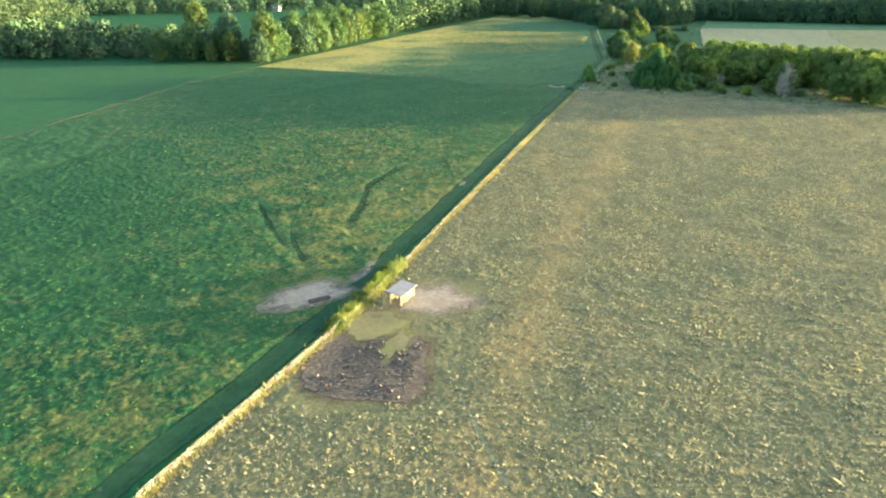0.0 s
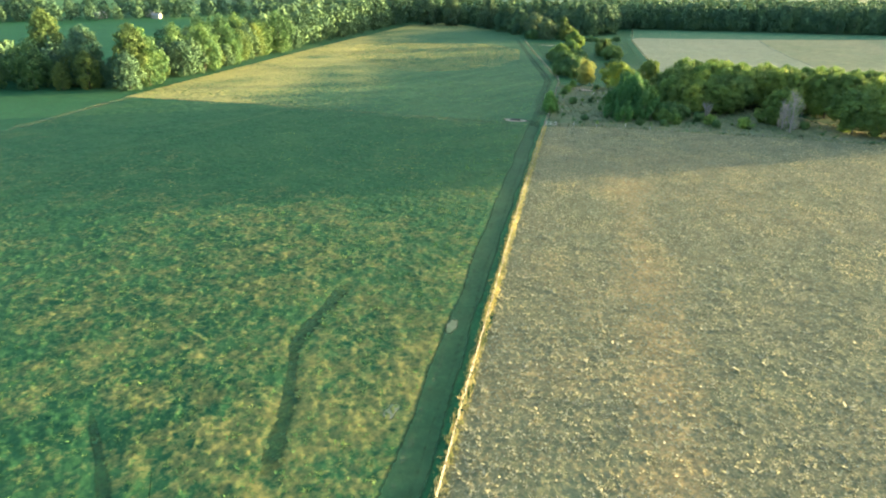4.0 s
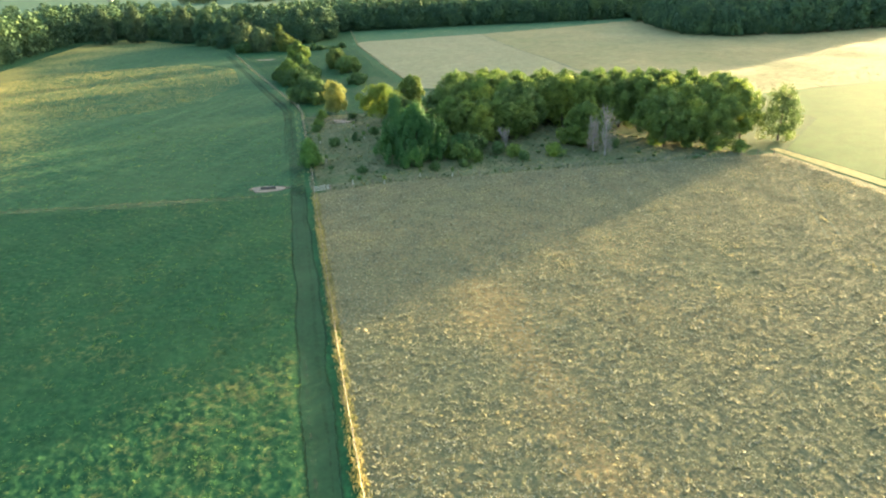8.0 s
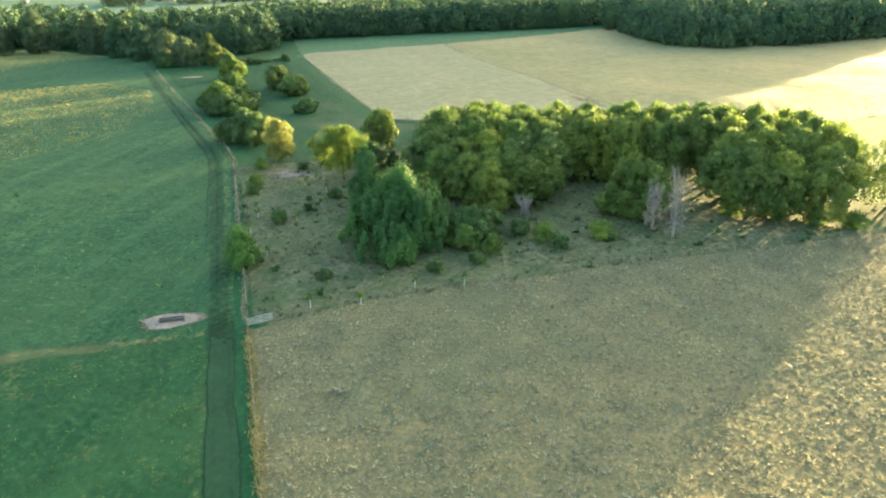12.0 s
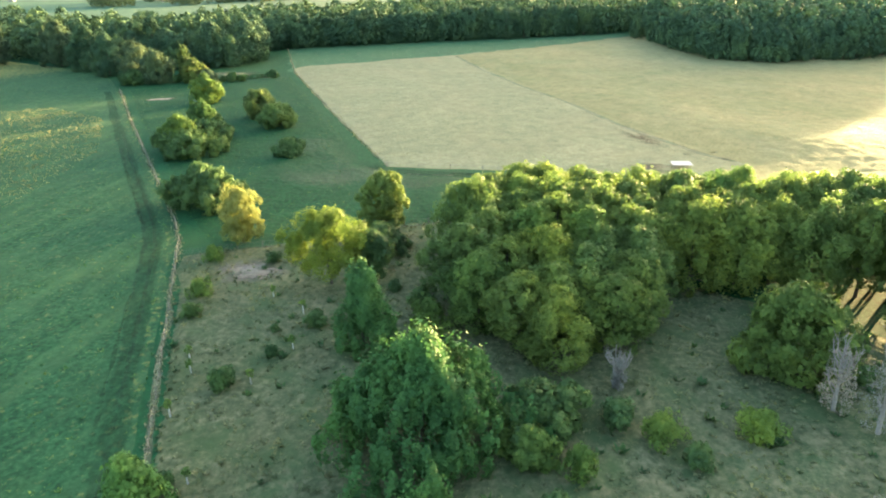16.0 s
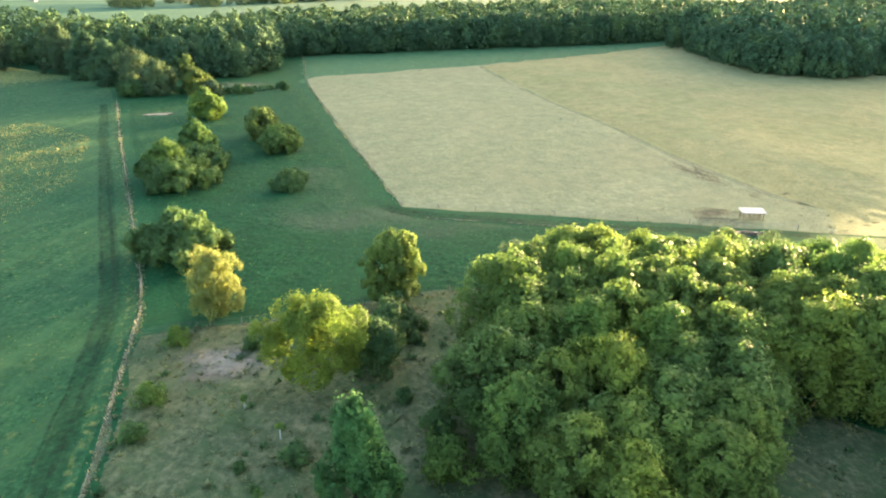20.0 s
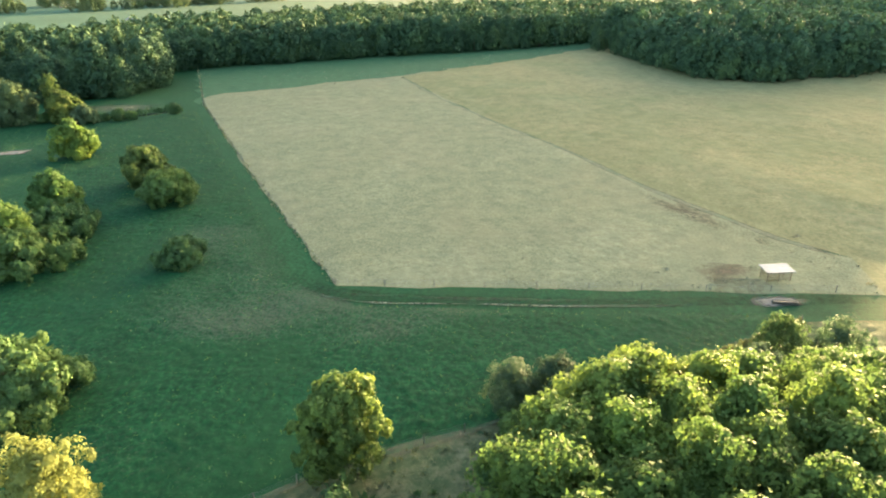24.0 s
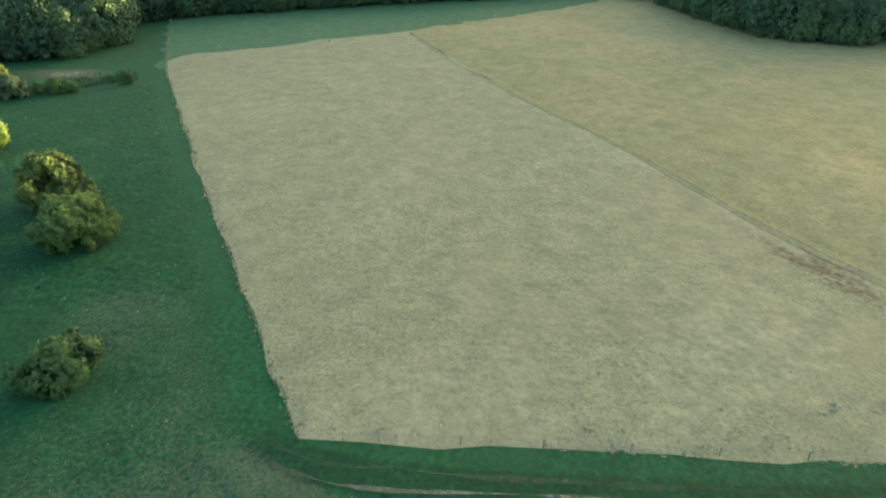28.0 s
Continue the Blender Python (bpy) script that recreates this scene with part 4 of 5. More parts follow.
row_kinds = [tree("tree", 150 + i, 18 + i, 6.6 + 0.6 * (i % 2), 0.5, 6000, 0.6, (L_WOOD, L_DARK, L_OLIVE, L_WOOD)[i], 80, ("dome", "lobed", "dome", "lobed")[i], "", "tree", limbs=3) for i in range(4)]


# unseen opening added along the sun's direction, to light a strip of far meadow
SUN_GAP = [(640, 74.5), (690, 39.7), (738, 6.4)]


def wood_of(poly, gap, seed, count, toward, lo, hi, label, group, name="woodland", kinds=None):
    """The nearest trees each for itself, the rest as one canopy; an added gap lets a strip of sun through the copse."""
    spots = np.array(spaced(poly, gap, seed))
    spots = sorted(map(tuple, spots[clear_of(spots, [SUN_GAP], 6.5)]), key=lambda p: (p[0] - toward[0]) ** 2 + (p[1] - toward[1]) ** 2)
    plant(kinds or wood_kinds, spots[:count], seed + 1, lo, hi, label, group)
    if spots[count:]:
        woodland(name, spots[count:], L_WOOD, "canopy of the broadleaved wood, dark green", seed + 2, 19 * (lo + hi) / 2)


wood_of(WOOD, 7.8, 31, 44, (330, 180), 0.6, 1.08, "tall broadleaved woodland tree with dense dark green crown", "trees of the far wood")
wood_of(RIGHT_WOOD, 7.4, 34, 18, (400, 60), 0.96, 1.18, "broadleaved tree in the copse beyond the pasture", "trees of the copse")
plant(wood_kinds, [(560, -24), (567, -33), (575, -43), (583, -54), (592, -64), (599, -76), (605, -85), (611, -93), (664, 126), (669, 117), (676, 106), (683, 96), (650, 146), (657, 136), (643, 158)], 36, 1.15, 1.3, "broadleaved tree in the copse beyond the pasture", "trees of the copse")
EDGES = [[(484, 300), (491, 291), (497, 281), (505, 277), (517, 277), (540, 287), (562, 291), (574, 283), (628, 195), (664, 132)], [(620, 60), (580, 55), (545, 40), (540, 20), (556, -16)]]
for i, line in enumerate(EDGES):
    spots = [(a[0] + (b[0] - a[0]) * k / n, a[1] + (b[1] - a[1]) * k / n) for a, b in zip(line, line[1:]) for n in [max(1, round(math.dist(a, b) / 6.0))] for k in range(n)]
    spots = [(x + math.sin(7.3 * k) * 2.2, y + math.sin(4.1 * k + 1) * 2.2) for k, (x, y) in enumerate(spots)]
    woodland("wood_edge", spots, L_WOOD, "crowded leafy trees along the edge of the wood, dark green", 55 + i, 17, 5.8, 4000, 0.62)
wood_of(RIGHT_TIP, 6.0, 48, 12, (400, 60), 0.65, 0.95, "lower tree at the tip of the copse", "trees of the copse")
wood_of(ROW_A, 8.0, 37, 26, (0, 0), 0.5, 0.95, "leafy tree in the row along the field edge", "trees of the field edge", kinds=row_kinds)
wood_of(ROW_B, 7.4, 40, 36, (200, 150), 0.9, 1.15, "leafy tree in the row along the field edge", "trees of the field edge", kinds=row_kinds)
woodland("far_trees", spaced([(40, 470), (140, 500), (125, 565), (0, 545)], 12, 61), L_SAGE, "sunlit pale trees behind the field edge", 62, 24)
woodland("far_trees", [p for x, y, k in ((1010, 690, 26), (1053, 610, 20), (1100, 585, 16), (1165, 560, 40), (1215, 520, 22), (1150, 700, 30), (1300, 470, 26)) for p in spaced([(x - k, y - k * 0.6), (x + k, y - k * 0.8), (x + k * 1.2, y + k), (x - k * 0.8, y + k * 0.9)], 13, int(x))], L_WILLOW, "clumps of pale trees in the distant fields", 63, 15)
wood_of(FAR_ROW, 14, 43, 0, (0, 0), 0.7, 1.0, "", "", "far_trees")
for i, (x, y) in enumerate(spaced(CLUMP, 4.8, 46)):
    # low along the open western side, tall farther in
    k, rng = grove_kinds[i % 6 if y > 84 or i < 6 else 1 + i % 3 * 2], random.Random(700 + i)
    high = 9.0 + 4.5 * min(1.0, max(0.0, (x - 258) / 18)) - 3.6 * max(0.0, (x - 297) / 8) + rng.uniform(-0.7, 0.8)
    wide = rng.uniform(0.88, 1.12) * (0.82 + 0.18 * high / 14)
    m = place(k, x, y, wide, rng.uniform(0, 360), high / (13.0 * wide))
    ob = copy_thing(k, m) if i > 5 else k
    ob.matrix_basis = m
    tagged(ob, "leafy green tree in the grove between the fields", "", "trees of the grove")

singles = [
    ("tree", 301, 296, 153.5, 11.0, 3.9, 1.4, 26000, 0.27, L_OAK, 120, "dome", "round-crowned green tree standing alone in the meadow"),
    ("tree", 352, 273.4, 156, 11.6, 5.0, 3.2, 34000, 0.2, L_YELLOW, 46, "lobed", "bright yellow-green tree at the edge of the scrub"),
    ("tree", 303, 287, 176.5, 10.2, 3.1, 0.6, 18000, 0.22, L_GOLD, 60, "lobed", "tree with leaves turning gold beside the dark bush"),
    ("bush", 304, 304, 192.5, 8.2, 7.4, 0.3, 28000, 0.33, L_DARK, 110, "full", "large dark green spreading bush by the fence"),
    ("bush", 305, 340.5, 216, 6.0, 8.2, 0.2, 26000, 0.38, L_DARK, 110, "lobed", "large spreading dark green thicket by the fence"),
    ("tree", 306, 346, 221.5, 8.6, 4.8, 0.4, 12000, 0.45, L_GREEN, 46, "full", "leafy tree rising out of the thicket"),
    ("bush", 307, 355, 218, 5.4, 7.2, 0.2, 20000, 0.38, L_DARK, 80, "lobed", "spreading dark green thicket by the fence"),
    ("tree", 308, 367, 226, 8.2, 4.7, 0.4, 11000, 0.45, L_GREEN, 46, "full", "small leafy tree in the green lane"),
    ("bush", 309, 374, 206, 7.0, 5.6, 0.2, 14000, 0.4, L_DARK, 60, "dome", "rounded dark green bush in the meadow"),
    ("bush", 310, 386, 216.4, 8.8, 5.0, 0.3, 9000, 0.53, L_OLIVE, 50, "lobed", "bush with yellowing leaves in the meadow"),
    ("bush", 311, 344, 190.5, 4.2, 3.8, 0.1, 10000, 0.35, L_DARK, 44, "lobed", "low dark bush in the meadow"),
    ("tree", 312, 408, 246.5, 9.8, 5.0, 0.4, 11000, 0.45, L_GREEN, 46, "full", "small leafy tree near the pond"),
    ("tree", 313, 239.5, 135.5, 12.0, 10.6, 0.3, 80000, 0.27, L_FRESH, 150, "plume", "broad fresh-green tree at the edge of the scrub"),
    ("tree", 314, 256.5, 146.0, 11.4, 3.9, 0.3, 22000, 0.25, L_FRESH, 48, "plume", "slender fresh-green tree in the scrub"),
    ("tree", 315, 259, 95.5, 10.6, 5.4, 0.3, 18000, 0.38, L_GROVE, 64, "full", "round green tree in front of the grove"),
    ("bush", 351, 277.5, 150.5, 7.4, 2.8, 0.3, 9000, 0.26, L_DARK, 36, "full", "dark green tree under the yellow-green one"),
    ("bush", 316, 287, 151, 4.6, 3.4, 0.2, 8000, 0.36, L_DARK, 30, "lobed", "dark bush under the round tree"),
    ("bush", 329, 244, 124, 5.0, 4.4, 0.2, 12000, 0.34, L_DARK, 50, "lobed", "dark green spreading bush in the scrub"),
    ("bush", 331, 239.5, 125, 3.6, 2.6, 0.2, 6000, 0.32, L_GREEN, 26, "lobed", "green bush in the scrub"),
    ("tree", 330, 226.2, 158, 6.8, 2.7, 0.3, 9000, 0.3, L_FRESH, 30, "cone", "young bright green tree by the fence"),
    ("tree", 317, 271, 46.5, 13.5, 4.3, 0.4, 9000, 0.3, L_OLIVE, 44, "tall", "wispy pale tree at the end of the grove"),
    ("tree", 340, 163, 304, 22.0, 7.0, 0.5, 9000, 0.62, L_OLIVE, 70, "full", "tall sunlit tree at the corner of the field edge"),
    ("tree", 341, 152, 318, 21.0, 6.5, 0.5, 8000, 0.62, L_WOOD, 70, "dome", "tall tree at the corner of the field edge"),
    ("tree", 342, 171, 314, 20.0, 6.5, 0.5, 8000, 0.62, L_GREEN, 70, "full", "leafy tree at the corner of the field edge"),
    ("tree", 343, 168, 390, 24.0, 5.5, 0.5, 6000, 0.7, L_OLIVE, 50, "tall", "tall yellow-green poplar behind the field edge"),
    ("tree", 320, 478, 420, 22.0, 7.5, 0.6, 17100, 0.49, L_WILLOW, 60, "full", "tall sage-green round-crowned tree before the wood"),
    ("tree", 321, 489, 403, 23.0, 7.0, 0.6, 15200, 0.49, L_WILLOW, 60, "full", "tall sage-green tree standing before the wood"),
    ("tree", 322, 489, 366, 22.0, 8.0, 0.6, 19000, 0.49, L_WILLOW, 70, "full", "broad sage-green tree at the edge of the wood"),
    ("tree", 323, 477, 342, 20.0, 7.5, 0.5, 17100, 0.49, L_WOOD, 70, "full", "rounded dark-green tree at the edge of the wood"),
    ("tree", 324, 463, 322, 18.0, 6.5, 0.5, 15200, 0.45, L_WOOD, 60, "full", "dark rounded tree at the edge of the wood"),
    ("tree", 325, 452, 301, 15.5, 6.5, 0.4, 15200, 0.42, L_WILLOW, 60, "full", "grey-green dome-shaped willow by the pond"),
    ("tree", 326, 446, 288, 13.0, 6.0, 0.4, 15200, 0.42, L_WILLOW, 60, "full", "sage-green dome-shaped willow by the pond"),
    ("tree", 345, 449.5, 274, 9.5, 4.8, 0.3, 12000, 0.42, L_OLIVE, 70, "full", "yellow-green willow beside the pond"),
    ("bush", 346, 449, 267.5, 5.6, 4.2, 0.2, 7000, 0.4, L_WILLOW, 50, "full", "low grey-green willow bush beside the pond"),
    ("bush", 327, 441, 296, 6.0, 5.0, 0.2, 5000, 0.5, L_DARK, 40, "full", "low dark bush under the willows"),
    ("tree", 318, 451, 278, 15.0, 2.6, 1.0, 4400, 0.5, L_OLIVE, 18, "tall", "slim yellowish poplar in front of the wood"),
]
for kind, seed, x, y, h, r, low, n, leaf, lm, lumps, shape, label in singles:
    ob = tree(kind, seed, h, r, low, n, leaf, lm, lumps, shape, label, kind)
    ob.matrix_basis = pose(x, y, 0, 0, 0, seed * 37 % 360)

margin_kinds = [tree("tree", 420 + i, 6.4, 2.9, 0.3, 9000, 0.2, (L_SAGE, L_OLIVE, L_SAGE)[i], 46, ("lobed", "tall", "lobed")[i], "", "tree", limbs=4) for i in range(3)]
plant(margin_kinds, [(307, 137), (308.6, 132), (307.6, 127), (308.6, 120.6), (308.6, 116), (311, 109.5), (318, 104), (316, 98)], 49, 0.85, 1.15, "low feathery grey-green tree behind the grove", "low trees behind the grove")
bush_kinds = [tree("bush", 400 + i, 2.4 + 0.4 * i, 1.5 + 0.2 * i, 0.1, 2200, 0.26, (L_DARK, L_DARK, L_GREEN)[i], 20, "lobed", "", "bush", limbs=3) for i in range(3)]
plant(bush_kinds, [(224, 144), (246, 160), (229, 128), (242, 127), (250, 121), (262, 172), (253, 157), (230, 158), (259, 159), (261, 154), (267, 174), (279, 178), (280, 168), (273, 146), (261, 172), (238, 120), (244, 112), (233, 122), (289, 148), (262, 128)], 43, 0.5, 1.05, "small scrubby bush in the dry plot", "bushes of the scrub plot")
bush_kinds.append(tree("bush", 410, 2.3, 1.2, 0.1, 3400, 0.15, L_YELLOW, 22, "tall", "", "bush", limbs=3))
bush_kinds.append(tree("bush", 411, 1.9, 1.4, 0.1, 3400, 0.15, L_OLIVE, 24, "lobed", "", "bush", limbs=3))
plant(bush_kinds[3:], [(46, 67.3), (49.5, 68.9), (51.5, 70.2), (54.6, 71.9), (55.6, 72.2), (42.6, 65.4), (39.5, 63.6)], 44, 0.7, 1.15, "yellow-green bush in the fence line", "bushes of the fence line")

# ---- shelters ----
def shelter(x, y, turn, w, d, h, label, sheeting):
    root = new("field_shelter")
    tagged(root, label, "shelter")
    bm = bmesh.new()
    box(bm, (w + 0.8, d + 0.9, 0.09), (0, 0, h + 0.05), 0, 5, 0.02)
    for i in range(15):
        box(bm, (0.035, d + 0.9, 0.02), (-w / 2 - 0.3 + (w + 0.6) * i / 14, 0, h + 0.1), 0, 5)
    part("roof", bm, sheeting, root, "pale sheet metal roof")
    for sx in (-1, 0, 1):
        for sy in (-1, 1):
            bm = bmesh.new()
            box(bm, (0.16, 0.16, h + (0.16 if sy > 0 else -0.16)), (sx * w / 2, sy * d / 2, h / 2 + (0.08 if sy > 0 else -0.08)), 0, 0, 0.015)
            part("post", bm, M_TIMBER, root)
    for sy in (-1, 1):
        for z in (0.45, 0.8, 1.15):
            bm = bmesh.new()
            box(bm, (w, 0.05, 0.14), (0, sy * (d / 2 + 0.1), z), 0, 0, 0.01)
            part("rail", bm, M_TIMBER, root)
    for sy in (-1, 1):
        bm = bmesh.new()
        box(bm, (w + 0.4, 0.1, 0.2), (0, sy * d / 2, h - 0.1 + sy * 0.17), 0, 0, 0.01)
        part("beam", bm, M_TIMBER, root)
    root.matrix_basis = pose(x, y, 0.08, 0, 0, turn)
    return root


shelter(50.7, 63.9, 19, 3.4, 1.75, 1.75, "open timber field shelter with pale metal roof beside mud", M_ROOF_BLUE)
shelter(342.8, 94.3, -82, 3.8, 1.9, 1.8, "open field shelter with pale metal roof in the pasture", M_ROOF)


# ---- worn trails and puddles ----
for i, line in enumerate(TRAILS):
    ribbon("grass_trail", line, (2.2, 0.9, 0.8)[i], 0.07, M_TRACK, "flattened dark green trail through the tall grass", "trail", 0.45, 1.2, 60 + i, 0.4)
ribbon("field_trail", [(42, 44.5), (38, 36.3), (34, 28.5)], 0.5, 0.07, M_WORN, "faint pale trail worn through the dry field", "trail", 0.15, 1.0, 70)
ribbon("wheel_rut", [(250, 48.9), (232, 50.4), (213, 51.7), (188, 53.1)], 0.5, 0.07, M_WORN, "faint wheel rut in the dry field", "rut", 0.15, 1.2, 71)
ribbon("wheel_rut", [(250, 46.6), (232, 48.2), (213, 49.6), (188, 51.0)], 0.5, 0.07, M_WORN, "faint wheel rut in the dry field", "rut", 0.15, 1.2, 72)
ribbon("cross_path", [(279.5, 185), (282.5, 180), (285.7, 172.4), (288, 167), (292, 161), (297, 154.5), (303, 142), (308, 133)], 1.3, 0.08, M_WORN, "worn brown path along the scrub fence", "path", 0.35, 1.5, 73, 0.3)
ribbon("field_trail", [(44, 72.6), (49.2, 73.3), (54, 76.3), (57.6, 78.2)], 1.7, 0.1, M_BARE, "pale trail worn from the trough up the grass track", "trail", 0.4, 1.0, 102, 0.3)
blot("puddle", 94.5, 96.3, 1.9, 0.7, 25, 0.1, M_RUT, "pale wet patch on the grass track", "puddle", 74)
blot("puddle", 76.3, 90.2, 1.4, 0.7, 25, 0.1, M_RUT, "pale wet patch on the grass track", "puddle", 75)
blot("puddle", 36.4, 73.7, 1.5, 0.35, -12, 0.13, M_MUD, "dark wet hollow in the bare earth", "puddle", 76)
blot("dusty_patch", 412, 267, 5.0, 2.0, -60, 0.07, M_BARE, "pale bare spot in the green lane", "bare ground", 77)
tufts("scrub_weeds", scatter(BRUSH, 0.06, 98, lambda q, rng: mixed_patch(q, rng, 7.0, 0.6)), L_DARK, "low dark green weeds in the scrub plot", 1.1, 0.45, 14, 99, lean=0.6, category="weeds", broad=0.2)
blot("bare_patch", 276, 170, 7.0, 4.0, -60, 0.075, M_BARE, "pale bare soil in the scrub plot", "bare ground", 79, core=0.3, strength=0.5)
blot("pond", 464, 252.6, 5.5, 1.3, 135, 0.075, M_WATER, "still dark pond in front of the wood", "pond", 80)
blot("pond_bank", 474, 268, 16, 7.0, 100, 0.06, M_WORN, "brown reedy bank round the pond", "bank", 81, core=0.3, strength=0.4)
tufts("reeds", along([(455, 266), (464, 259), (471, 252), (474, 246)], 12, 3.0, 100), L_DARK, "dark reeds beside the pond", 0.6, 0.7, 8, 101, lean=0.2, category="reeds", broad=0.15)


# ---- troughs ----
def trough(x, y, turn, length):
    root = new("water_trough")
    tagged(root, "low dark stone water trough on bare earth", "trough", "water troughs")
    bm = bmesh.new()
    w, h, t = 0.62, 0.42, 0.09
    for sx in (-1, 1):
        box(bm, (t, w, h), (sx * (length - t) / 2, 0, h / 2), 0, 0, 0.015)
    for sy in (-1, 1):
        box(bm, (length - 2 * t - 0.004, t, h - 0.006), (0, sy * (w - t) / 2, h / 2 - 0.003), 0, 0, 0.015)
    box(bm, (length - 2 * t - 0.004, w - 2 * t - 0.004, 0.08), (0, 0, 0.05))
    part("body", bm, M_DARKWOOD, root)
    bm = bmesh.new()
    box(bm, (length - 2 * t - 0.01, w - 2 * t - 0.01, 0.02), (0, 0, h - 0.1))
    part("water", bm, M_WATER, root, "dark still water")
    root.matrix_basis = pose(x, y, 0.1, 0, 0, turn)


trough(42.0, 71.5, -13, 3.1)
trough(209.0, 160.2, -67, 3.2)
trough(334.4, 96.2, -94, 3.6)


# ---- fences ----
def fence(line, gap, label, post_h=1.15, wires=(0.45, 0.8, 1.08), seed=5, mat=None):
    """Posts a few metres apart, with strands of wire between them."""
    root = new("fence")
    tagged(root, label, "fence")
    rng = random.Random(seed)
    pts = []
    for a, b in zip(line, line[1:]):
        n = max(1, round(math.dist(a, b) / gap))
        pts += [(a[0] + (b[0] - a[0]) * i / n, a[1] + (b[1] - a[1]) * i / n) for i in range(n)]
    pts.append(line[-1])
    bm = bmesh.new()
    tube(bm, (0, 0, -0.2), (0, 0, post_h), 0.075, 0.06, 6)
    me = bpy.data.meshes.new("post")
    bm.to_mesh(me)
    bm.free()
    me.materials.append(mat or M_POST)
    for x, y in pts:
        p = new("post", me)
        p.parent = root
        p.matrix_basis = pose(x, y, 0, rng.gauss(0, 2), rng.gauss(0, 2), rng.uniform(0, 360)) @ Matrix.Diagonal((1, 1, rng.uniform(0.9, 1.08), 1))
    for z in wires:
        bm = bmesh.new()
        for a, b in zip(pts, pts[1:]):
            tube(bm, (*a, z), (*b, z), 0.008, 0.008, 3)
        part("wire", bm, M_WIRE, root)
    return root


fence([(-40, 25), *FENCE[1:6]], 4.5, "old wire fence on weathered posts between the fields", seed=6)
fence([(211.5, 150.6), FENCE[6], (291.2, 191.47)], 4.5, "wire fence on weathered posts along the grass track", seed=7)
fence([(293.6, 193.07), *FENCE[7:]], 5.0, "wire fence on weathered posts along the grass track", seed=8)
fence([(211, 146.5), (219, 135), (234, 104), (252, 62), (257, 50)], 5.0, "wire fence on weathered posts beside the scrub plot", seed=9)
fence([(337.2, 163), (337.6, 140), (338, 116), (338.6, 87)], 8.4, "wire fence on thin posts round the pale pasture", seed=10)
fence([(337.6, 163.4), (400, 198), (482, 242), (572, 281)], 8.0, "wire fence on thin posts round the pale pasture", seed=11)
fence([(308, 132.5), (312.2, 123.7), (316, 118), (318.8, 112.2), (324.4, 103.2), (329, 96.2)], 4.6, "wire fence on weathered posts behind the grove", seed=12)
fence([(279.3, 184.8), (282.5, 180), (285.7, 172.4), (288, 167), (292, 161), (297, 154.5), (303, 142)], 5.0, "wire fence on weathered posts across the scrub plot", seed=13)
tufts("verge_grass", along([(337.6, 163.4), (400, 198), (482, 242), (572, 281)], 4, 0.3, 82), B_PALE, "pale grass left standing along the pasture fence", 0.3, 0.16, 5, 83)
tufts("verge_grass", along([(211, 146.5), (219, 135), (234, 104), (252, 62)], 3, 0.6, 86), B_PALE, "dull dry grass left standing along the scrub fence", 0.3, 0.2, 5, 87)
tufts("verge_grass", along([(308, 132.5), (312.2, 123.7), (316, 118), (318.8, 112.2), (324.4, 103.2), (329, 96.2)], 34, 0.3, 88), B_VERGE, "tall pale grass along the fence behind the grove", 0.25, 0.4, 6, 89)


def gate(a, b, mat, label, rails=4, h=1.15):
    root = new("field_gate")
    tagged(root, label, "gate")
    a, b = Vector((*a, 0)), Vector((*b, 0))
    for i in range(rails):
        bm = bmesh.new()
        z = Vector((0, 0, 0.25 + (h - 0.25) * i / (rails - 1)))
        tube(bm, a + z, b + z, 0.035, 0.035, 8)
        part("rail", bm, mat, root)
    for k in (0.0, 0.5, 1.0):
        bm = bmesh.new()
        p = a.lerp(b, k)
        tube(bm, p + Vector((0, 0, 0.2)), p + Vector((0, 0, h + 0.03)), 0.04, 0.04, 8)
        part("upright", bm, mat, root)
    for p in (a, b):
        d = (p - (a + b) / 2).normalized() * 0.16
        bm = bmesh.new()
        tube(bm, p + d - Vector((0, 0, 0.2)), p + d + Vector((0, 0, 1.35)), 0.1, 0.09, 8)
        part("post", bm, M_POST, root)


gate((291.5, 191.67), (293.3, 192.87), M_WHITE, "white railed field gate beside the grass track")
gate((209.1, 149.4), (211.0, 146.9), M_GATE, "galvanised tubular gate at the scrub plot")


# ---- young planted trees in white guards ----
def guarded(x, y, h, seed):
    root = new("guarded_sapling")
    tagged(root, "young tree in a white tube guard with a stake", "sapling", "guarded saplings")
    bm = bmesh.new()
    tube(bm, (0, 0, 0), (0, 0, h), 0.075, 0.07, 8)
    part("tree_guard", bm, M_GUARD, root, "white plastic tube guard")
    bm = bmesh.new()
    tube(bm, (0.13, 0, -0.1), (0.13, 0, h + 0.25), 0.03, 0.025, 6)
    part("stake", bm, M_POST, root)
    v, f, _ = crown_arrays(np.random.default_rng(seed), h + 0.9, 0.4, h - 0.1, 6, 120, 0.2, "tall")
    raw("sprout", v, f, L_GREEN, root)
    root.matrix_basis = pose(x, y, 0.03, 0, 0, seed * 50)


for i, (x, y) in enumerate([(255, 155), (247, 157), (264, 157), (248, 165), (250.5, 166.5), (215, 143), (217, 136.4), (225, 123), (249, 121), (231, 156), (223, 130), (240, 163), (268, 163)]):
    guarded(x, y, 1.15 + 0.12 * (i % 3), 500 + i)


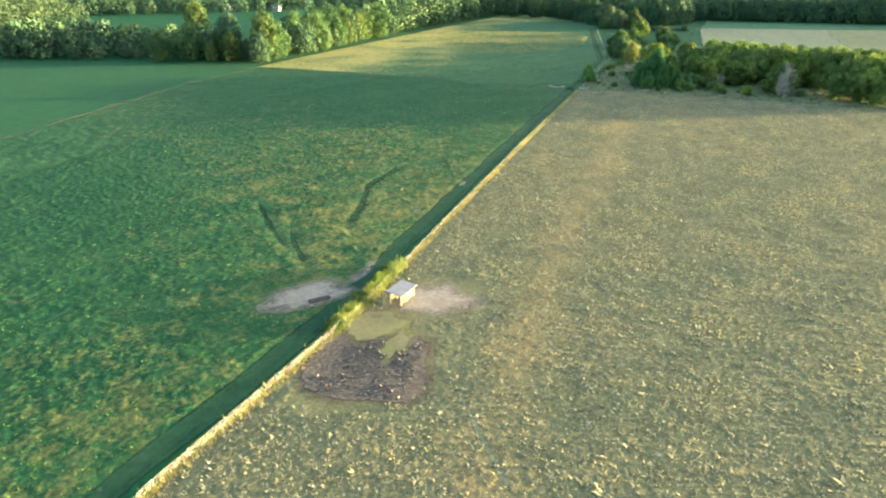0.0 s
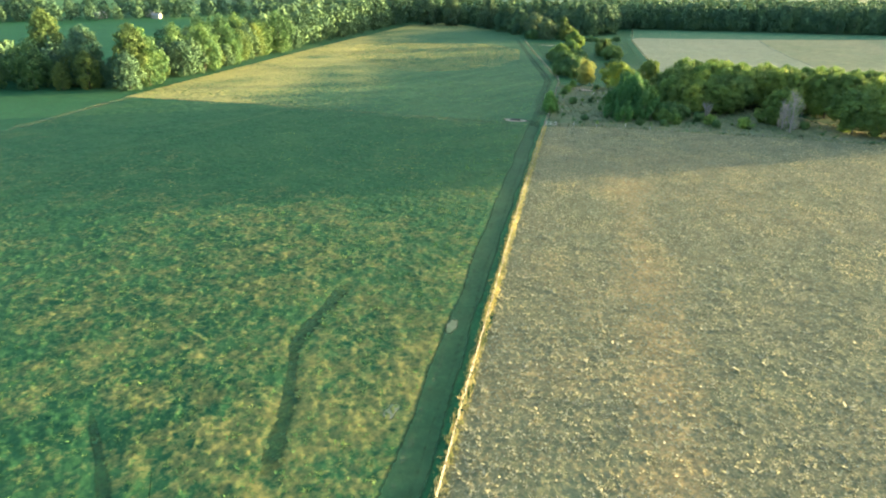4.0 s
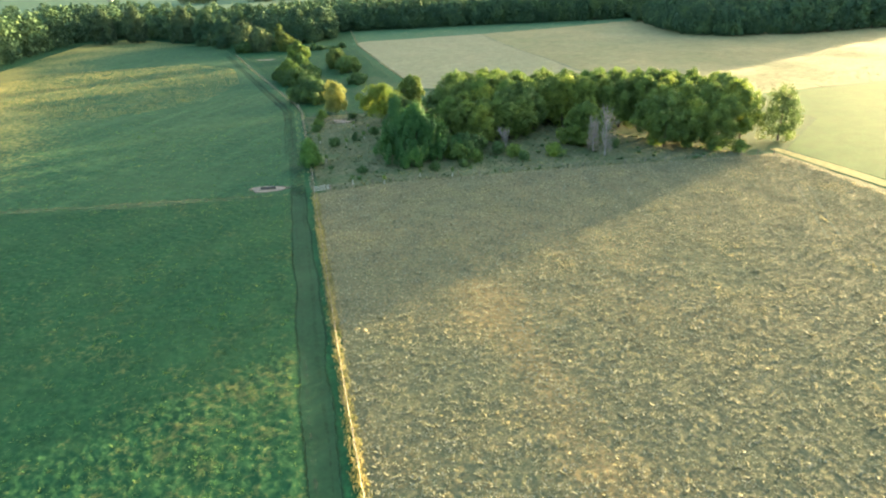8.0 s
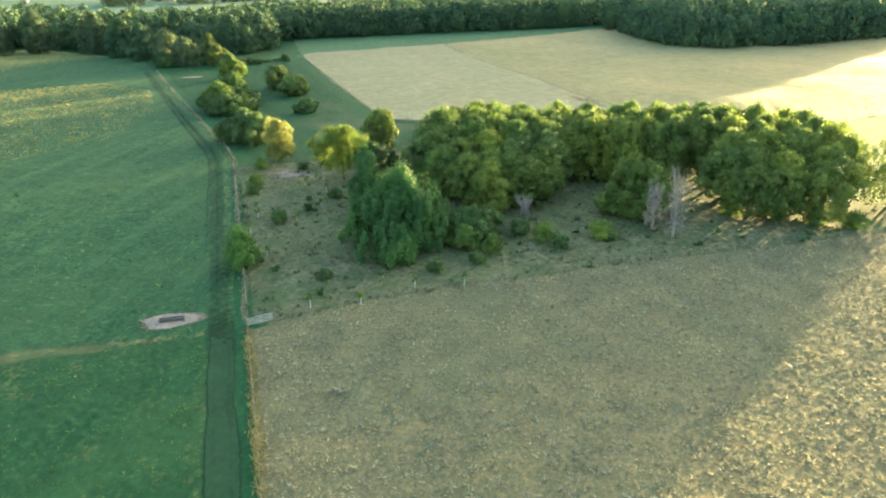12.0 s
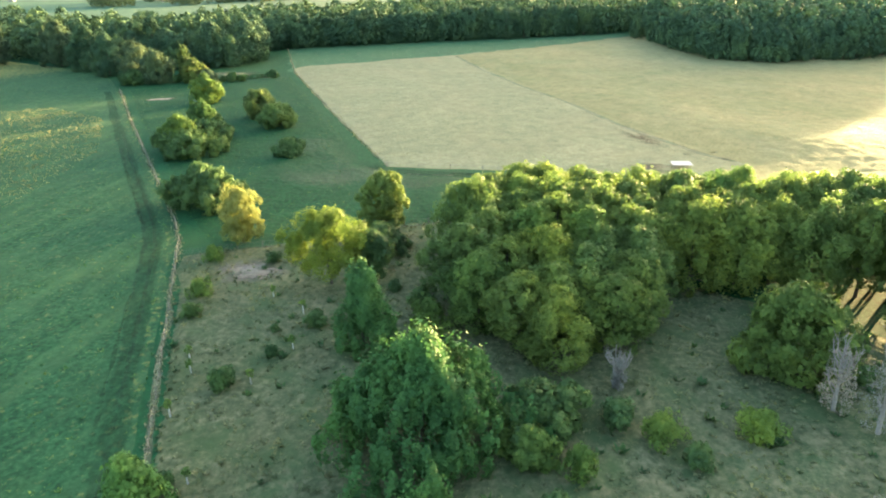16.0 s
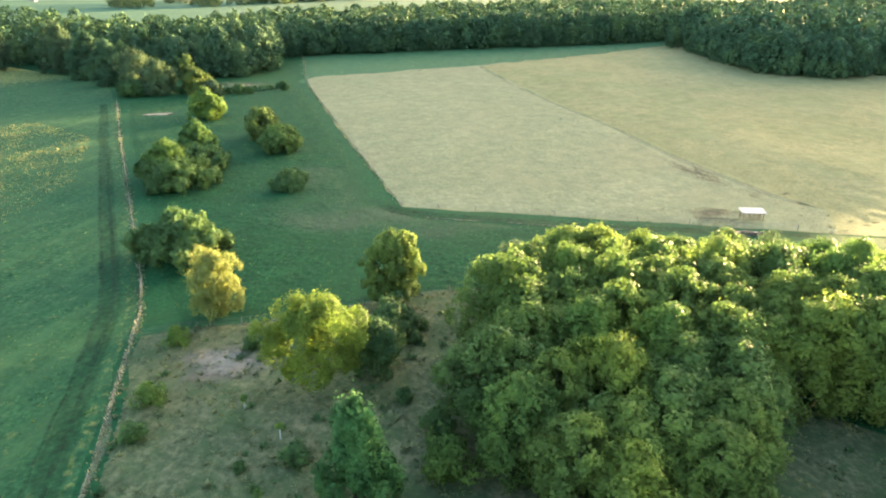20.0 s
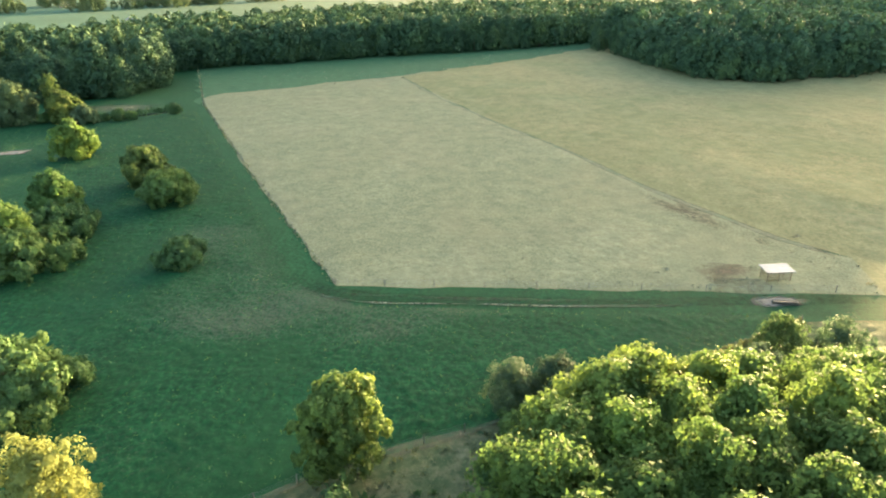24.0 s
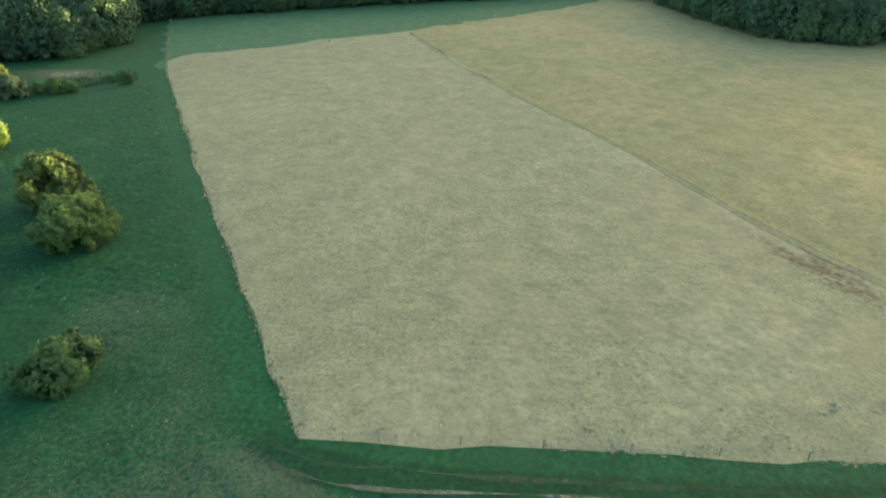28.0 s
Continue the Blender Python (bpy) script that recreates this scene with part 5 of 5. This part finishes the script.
# ---- dead tree ----
def dead_tree(x, y, h, seed, label):
    rng = np.random.default_rng(seed)
    root = new("dead_tree")
    tagged(root, label, "tree")
    bm = bmesh.new()
    tube(bm, (0, 0, -0.2), (0.3, 0.1, h * 0.55), 0.24, 0.15)
    tube(bm, (0.3, 0.1, h * 0.54), (0.1, 0.3, h), 0.15, 0.04, 7)
    part("trunk", bm, M_SILVER, root)
    for i in range(16):
        z = h * rng.uniform(0.2, 0.8)
        a, r = rng.uniform(0, 6.28), rng.uniform(0.5, 1.7)
        bm = bmesh.new()
        e = Vector((0.2 + r * math.cos(a), 0.2 + r * math.sin(a), min(h * 0.98, z + r * rng.uniform(1.8, 3.0))))
        mid = Vector((0.2, 0.15, z)).lerp(e, 0.5) + Vector((0.25 * math.cos(a), 0.25 * math.sin(a), -0.2))
        tube(bm, (0.2, 0.15, z), mid, 0.1, 0.07, 5)
        tube(bm, mid, e, 0.07, 0.025, 5)
        for _ in range(5):
            q = mid.lerp(e, rng.uniform(0.2, 1))
            tube(bm, q, q + Vector((rng.normal(0, 0.4), rng.normal(0, 0.4), rng.uniform(0.5, 1.3))), 0.028, 0.008, 4)
        part("branch", bm, M_SILVER, root)
    v, f, _ = crown_arrays(rng, h * 0.9, h * 0.17, h * 0.05, 24, 2600, 0.14, "lobed")
    raw("twig_spray", v, f, L_GREY, root)
    root.matrix_basis = pose(x, y, 0)


dead_tree(248.5, 90, 12.0, 601, "tall bleached dead tree in front of the grove")
dead_tree(252, 93, 8.5, 602, "smaller grey leafless tree beside the dead trunk")
dead_tree(252.5, 115.5, 4.6, 603, "grey leafless shrub in the scrub plot")

# ---- undergrowth at the foot of the grove ----
plant(bush_kinds[:3], [(241, 109), (246, 116), (258, 88), (261, 78), (260, 70), (258, 64), (257, 58), (246, 102), (308, 130), (310, 116), (316, 104), (320, 96), (302, 137), (296, 139), (268, 141), (262, 139)], 90, 0.8, 1.5, "dense green bush at the foot of the grove", "bushes of the grove")
plant(bush_kinds[:3], [(453, 262.5), (453.4, 258.6), (455, 255), (465, 245.2), (449, 281)], 91, 1.0, 1.5, "dark rounded bush on the pond bank", "bushes of the pond")


# ---- distant farmhouses ----
def house(x, y, turn, w, d, h, label):
    root = new("farmhouse")
    tagged(root, label, "house", "distant houses")
    bm = bmesh.new()
    box(bm, (w, d, h), (0, 0, h / 2), 0, 0, 0.03)
    part("wall", bm, M_WHITE, root)
    bm = bmesh.new()
    e, top = 0.5, h + d * 0.38
    vs = [bm.verts.new(p) for p in ((-w / 2 - e, -d / 2 - e, h - 0.1), (w / 2 + e, -d / 2 - e, h - 0.1), (w / 2 + e, d / 2 + e, h - 0.1), (-w / 2 - e, d / 2 + e, h - 0.1), (-w / 2 - e, 0, top), (w / 2 + e, 0, top))]
    for f in ((0, 1, 5, 4), (2, 3, 4, 5), (0, 4, 3), (1, 2, 5), (3, 2, 1, 0)):
        bm.faces.new([vs[i] for i in f])
    part("roof", bm, M_SLATE, root, "grey pitched roof")
    for i in range(4):
        win = part("window", boxed((1.1, 0.08, 1.4), (-w / 2 + w * (i + 0.5) / 4, -d / 2 - 0.02, h * 0.55)), M_GLASS, root)
        part("sill", boxed((1.3, 0.16, 0.1), (-w / 2 + w * (i + 0.5) / 4, -d / 2 - 0.06, h * 0.55 - 0.76)), M_WHITE, win)
    bm = bmesh.new()
    box(bm, (0.8, 0.8, 1.8), (w * 0.3, 0, top + 0.3), 0, 0, 0.03)
    part("chimney", bm, M_SLATE, root)
    root.matrix_basis = pose(x, y, 0, 0, 0, turn)


def boxed(size, centre):
    bm = bmesh.new()
    box(bm, size, centre)
    return bm


house(365, 655, 40, 9, 6, 3.6, "small white distant farmhouse among trees")
house(356, 628, 120, 7, 5, 3.0, "small white distant outbuilding among trees")
house(322, 660, 20, 10, 6, 3.4, "long white distant barn among trees")
house(817, 437, 60, 13, 8, 4.5, "white distant house in the fields beyond the wood")
house(1135, 690, 10, 14, 8, 4.0, "white distant farm building beyond the wood")
house(1130, 940, 30, 14, 8, 4.0, "white distant farm building beyond the wood")
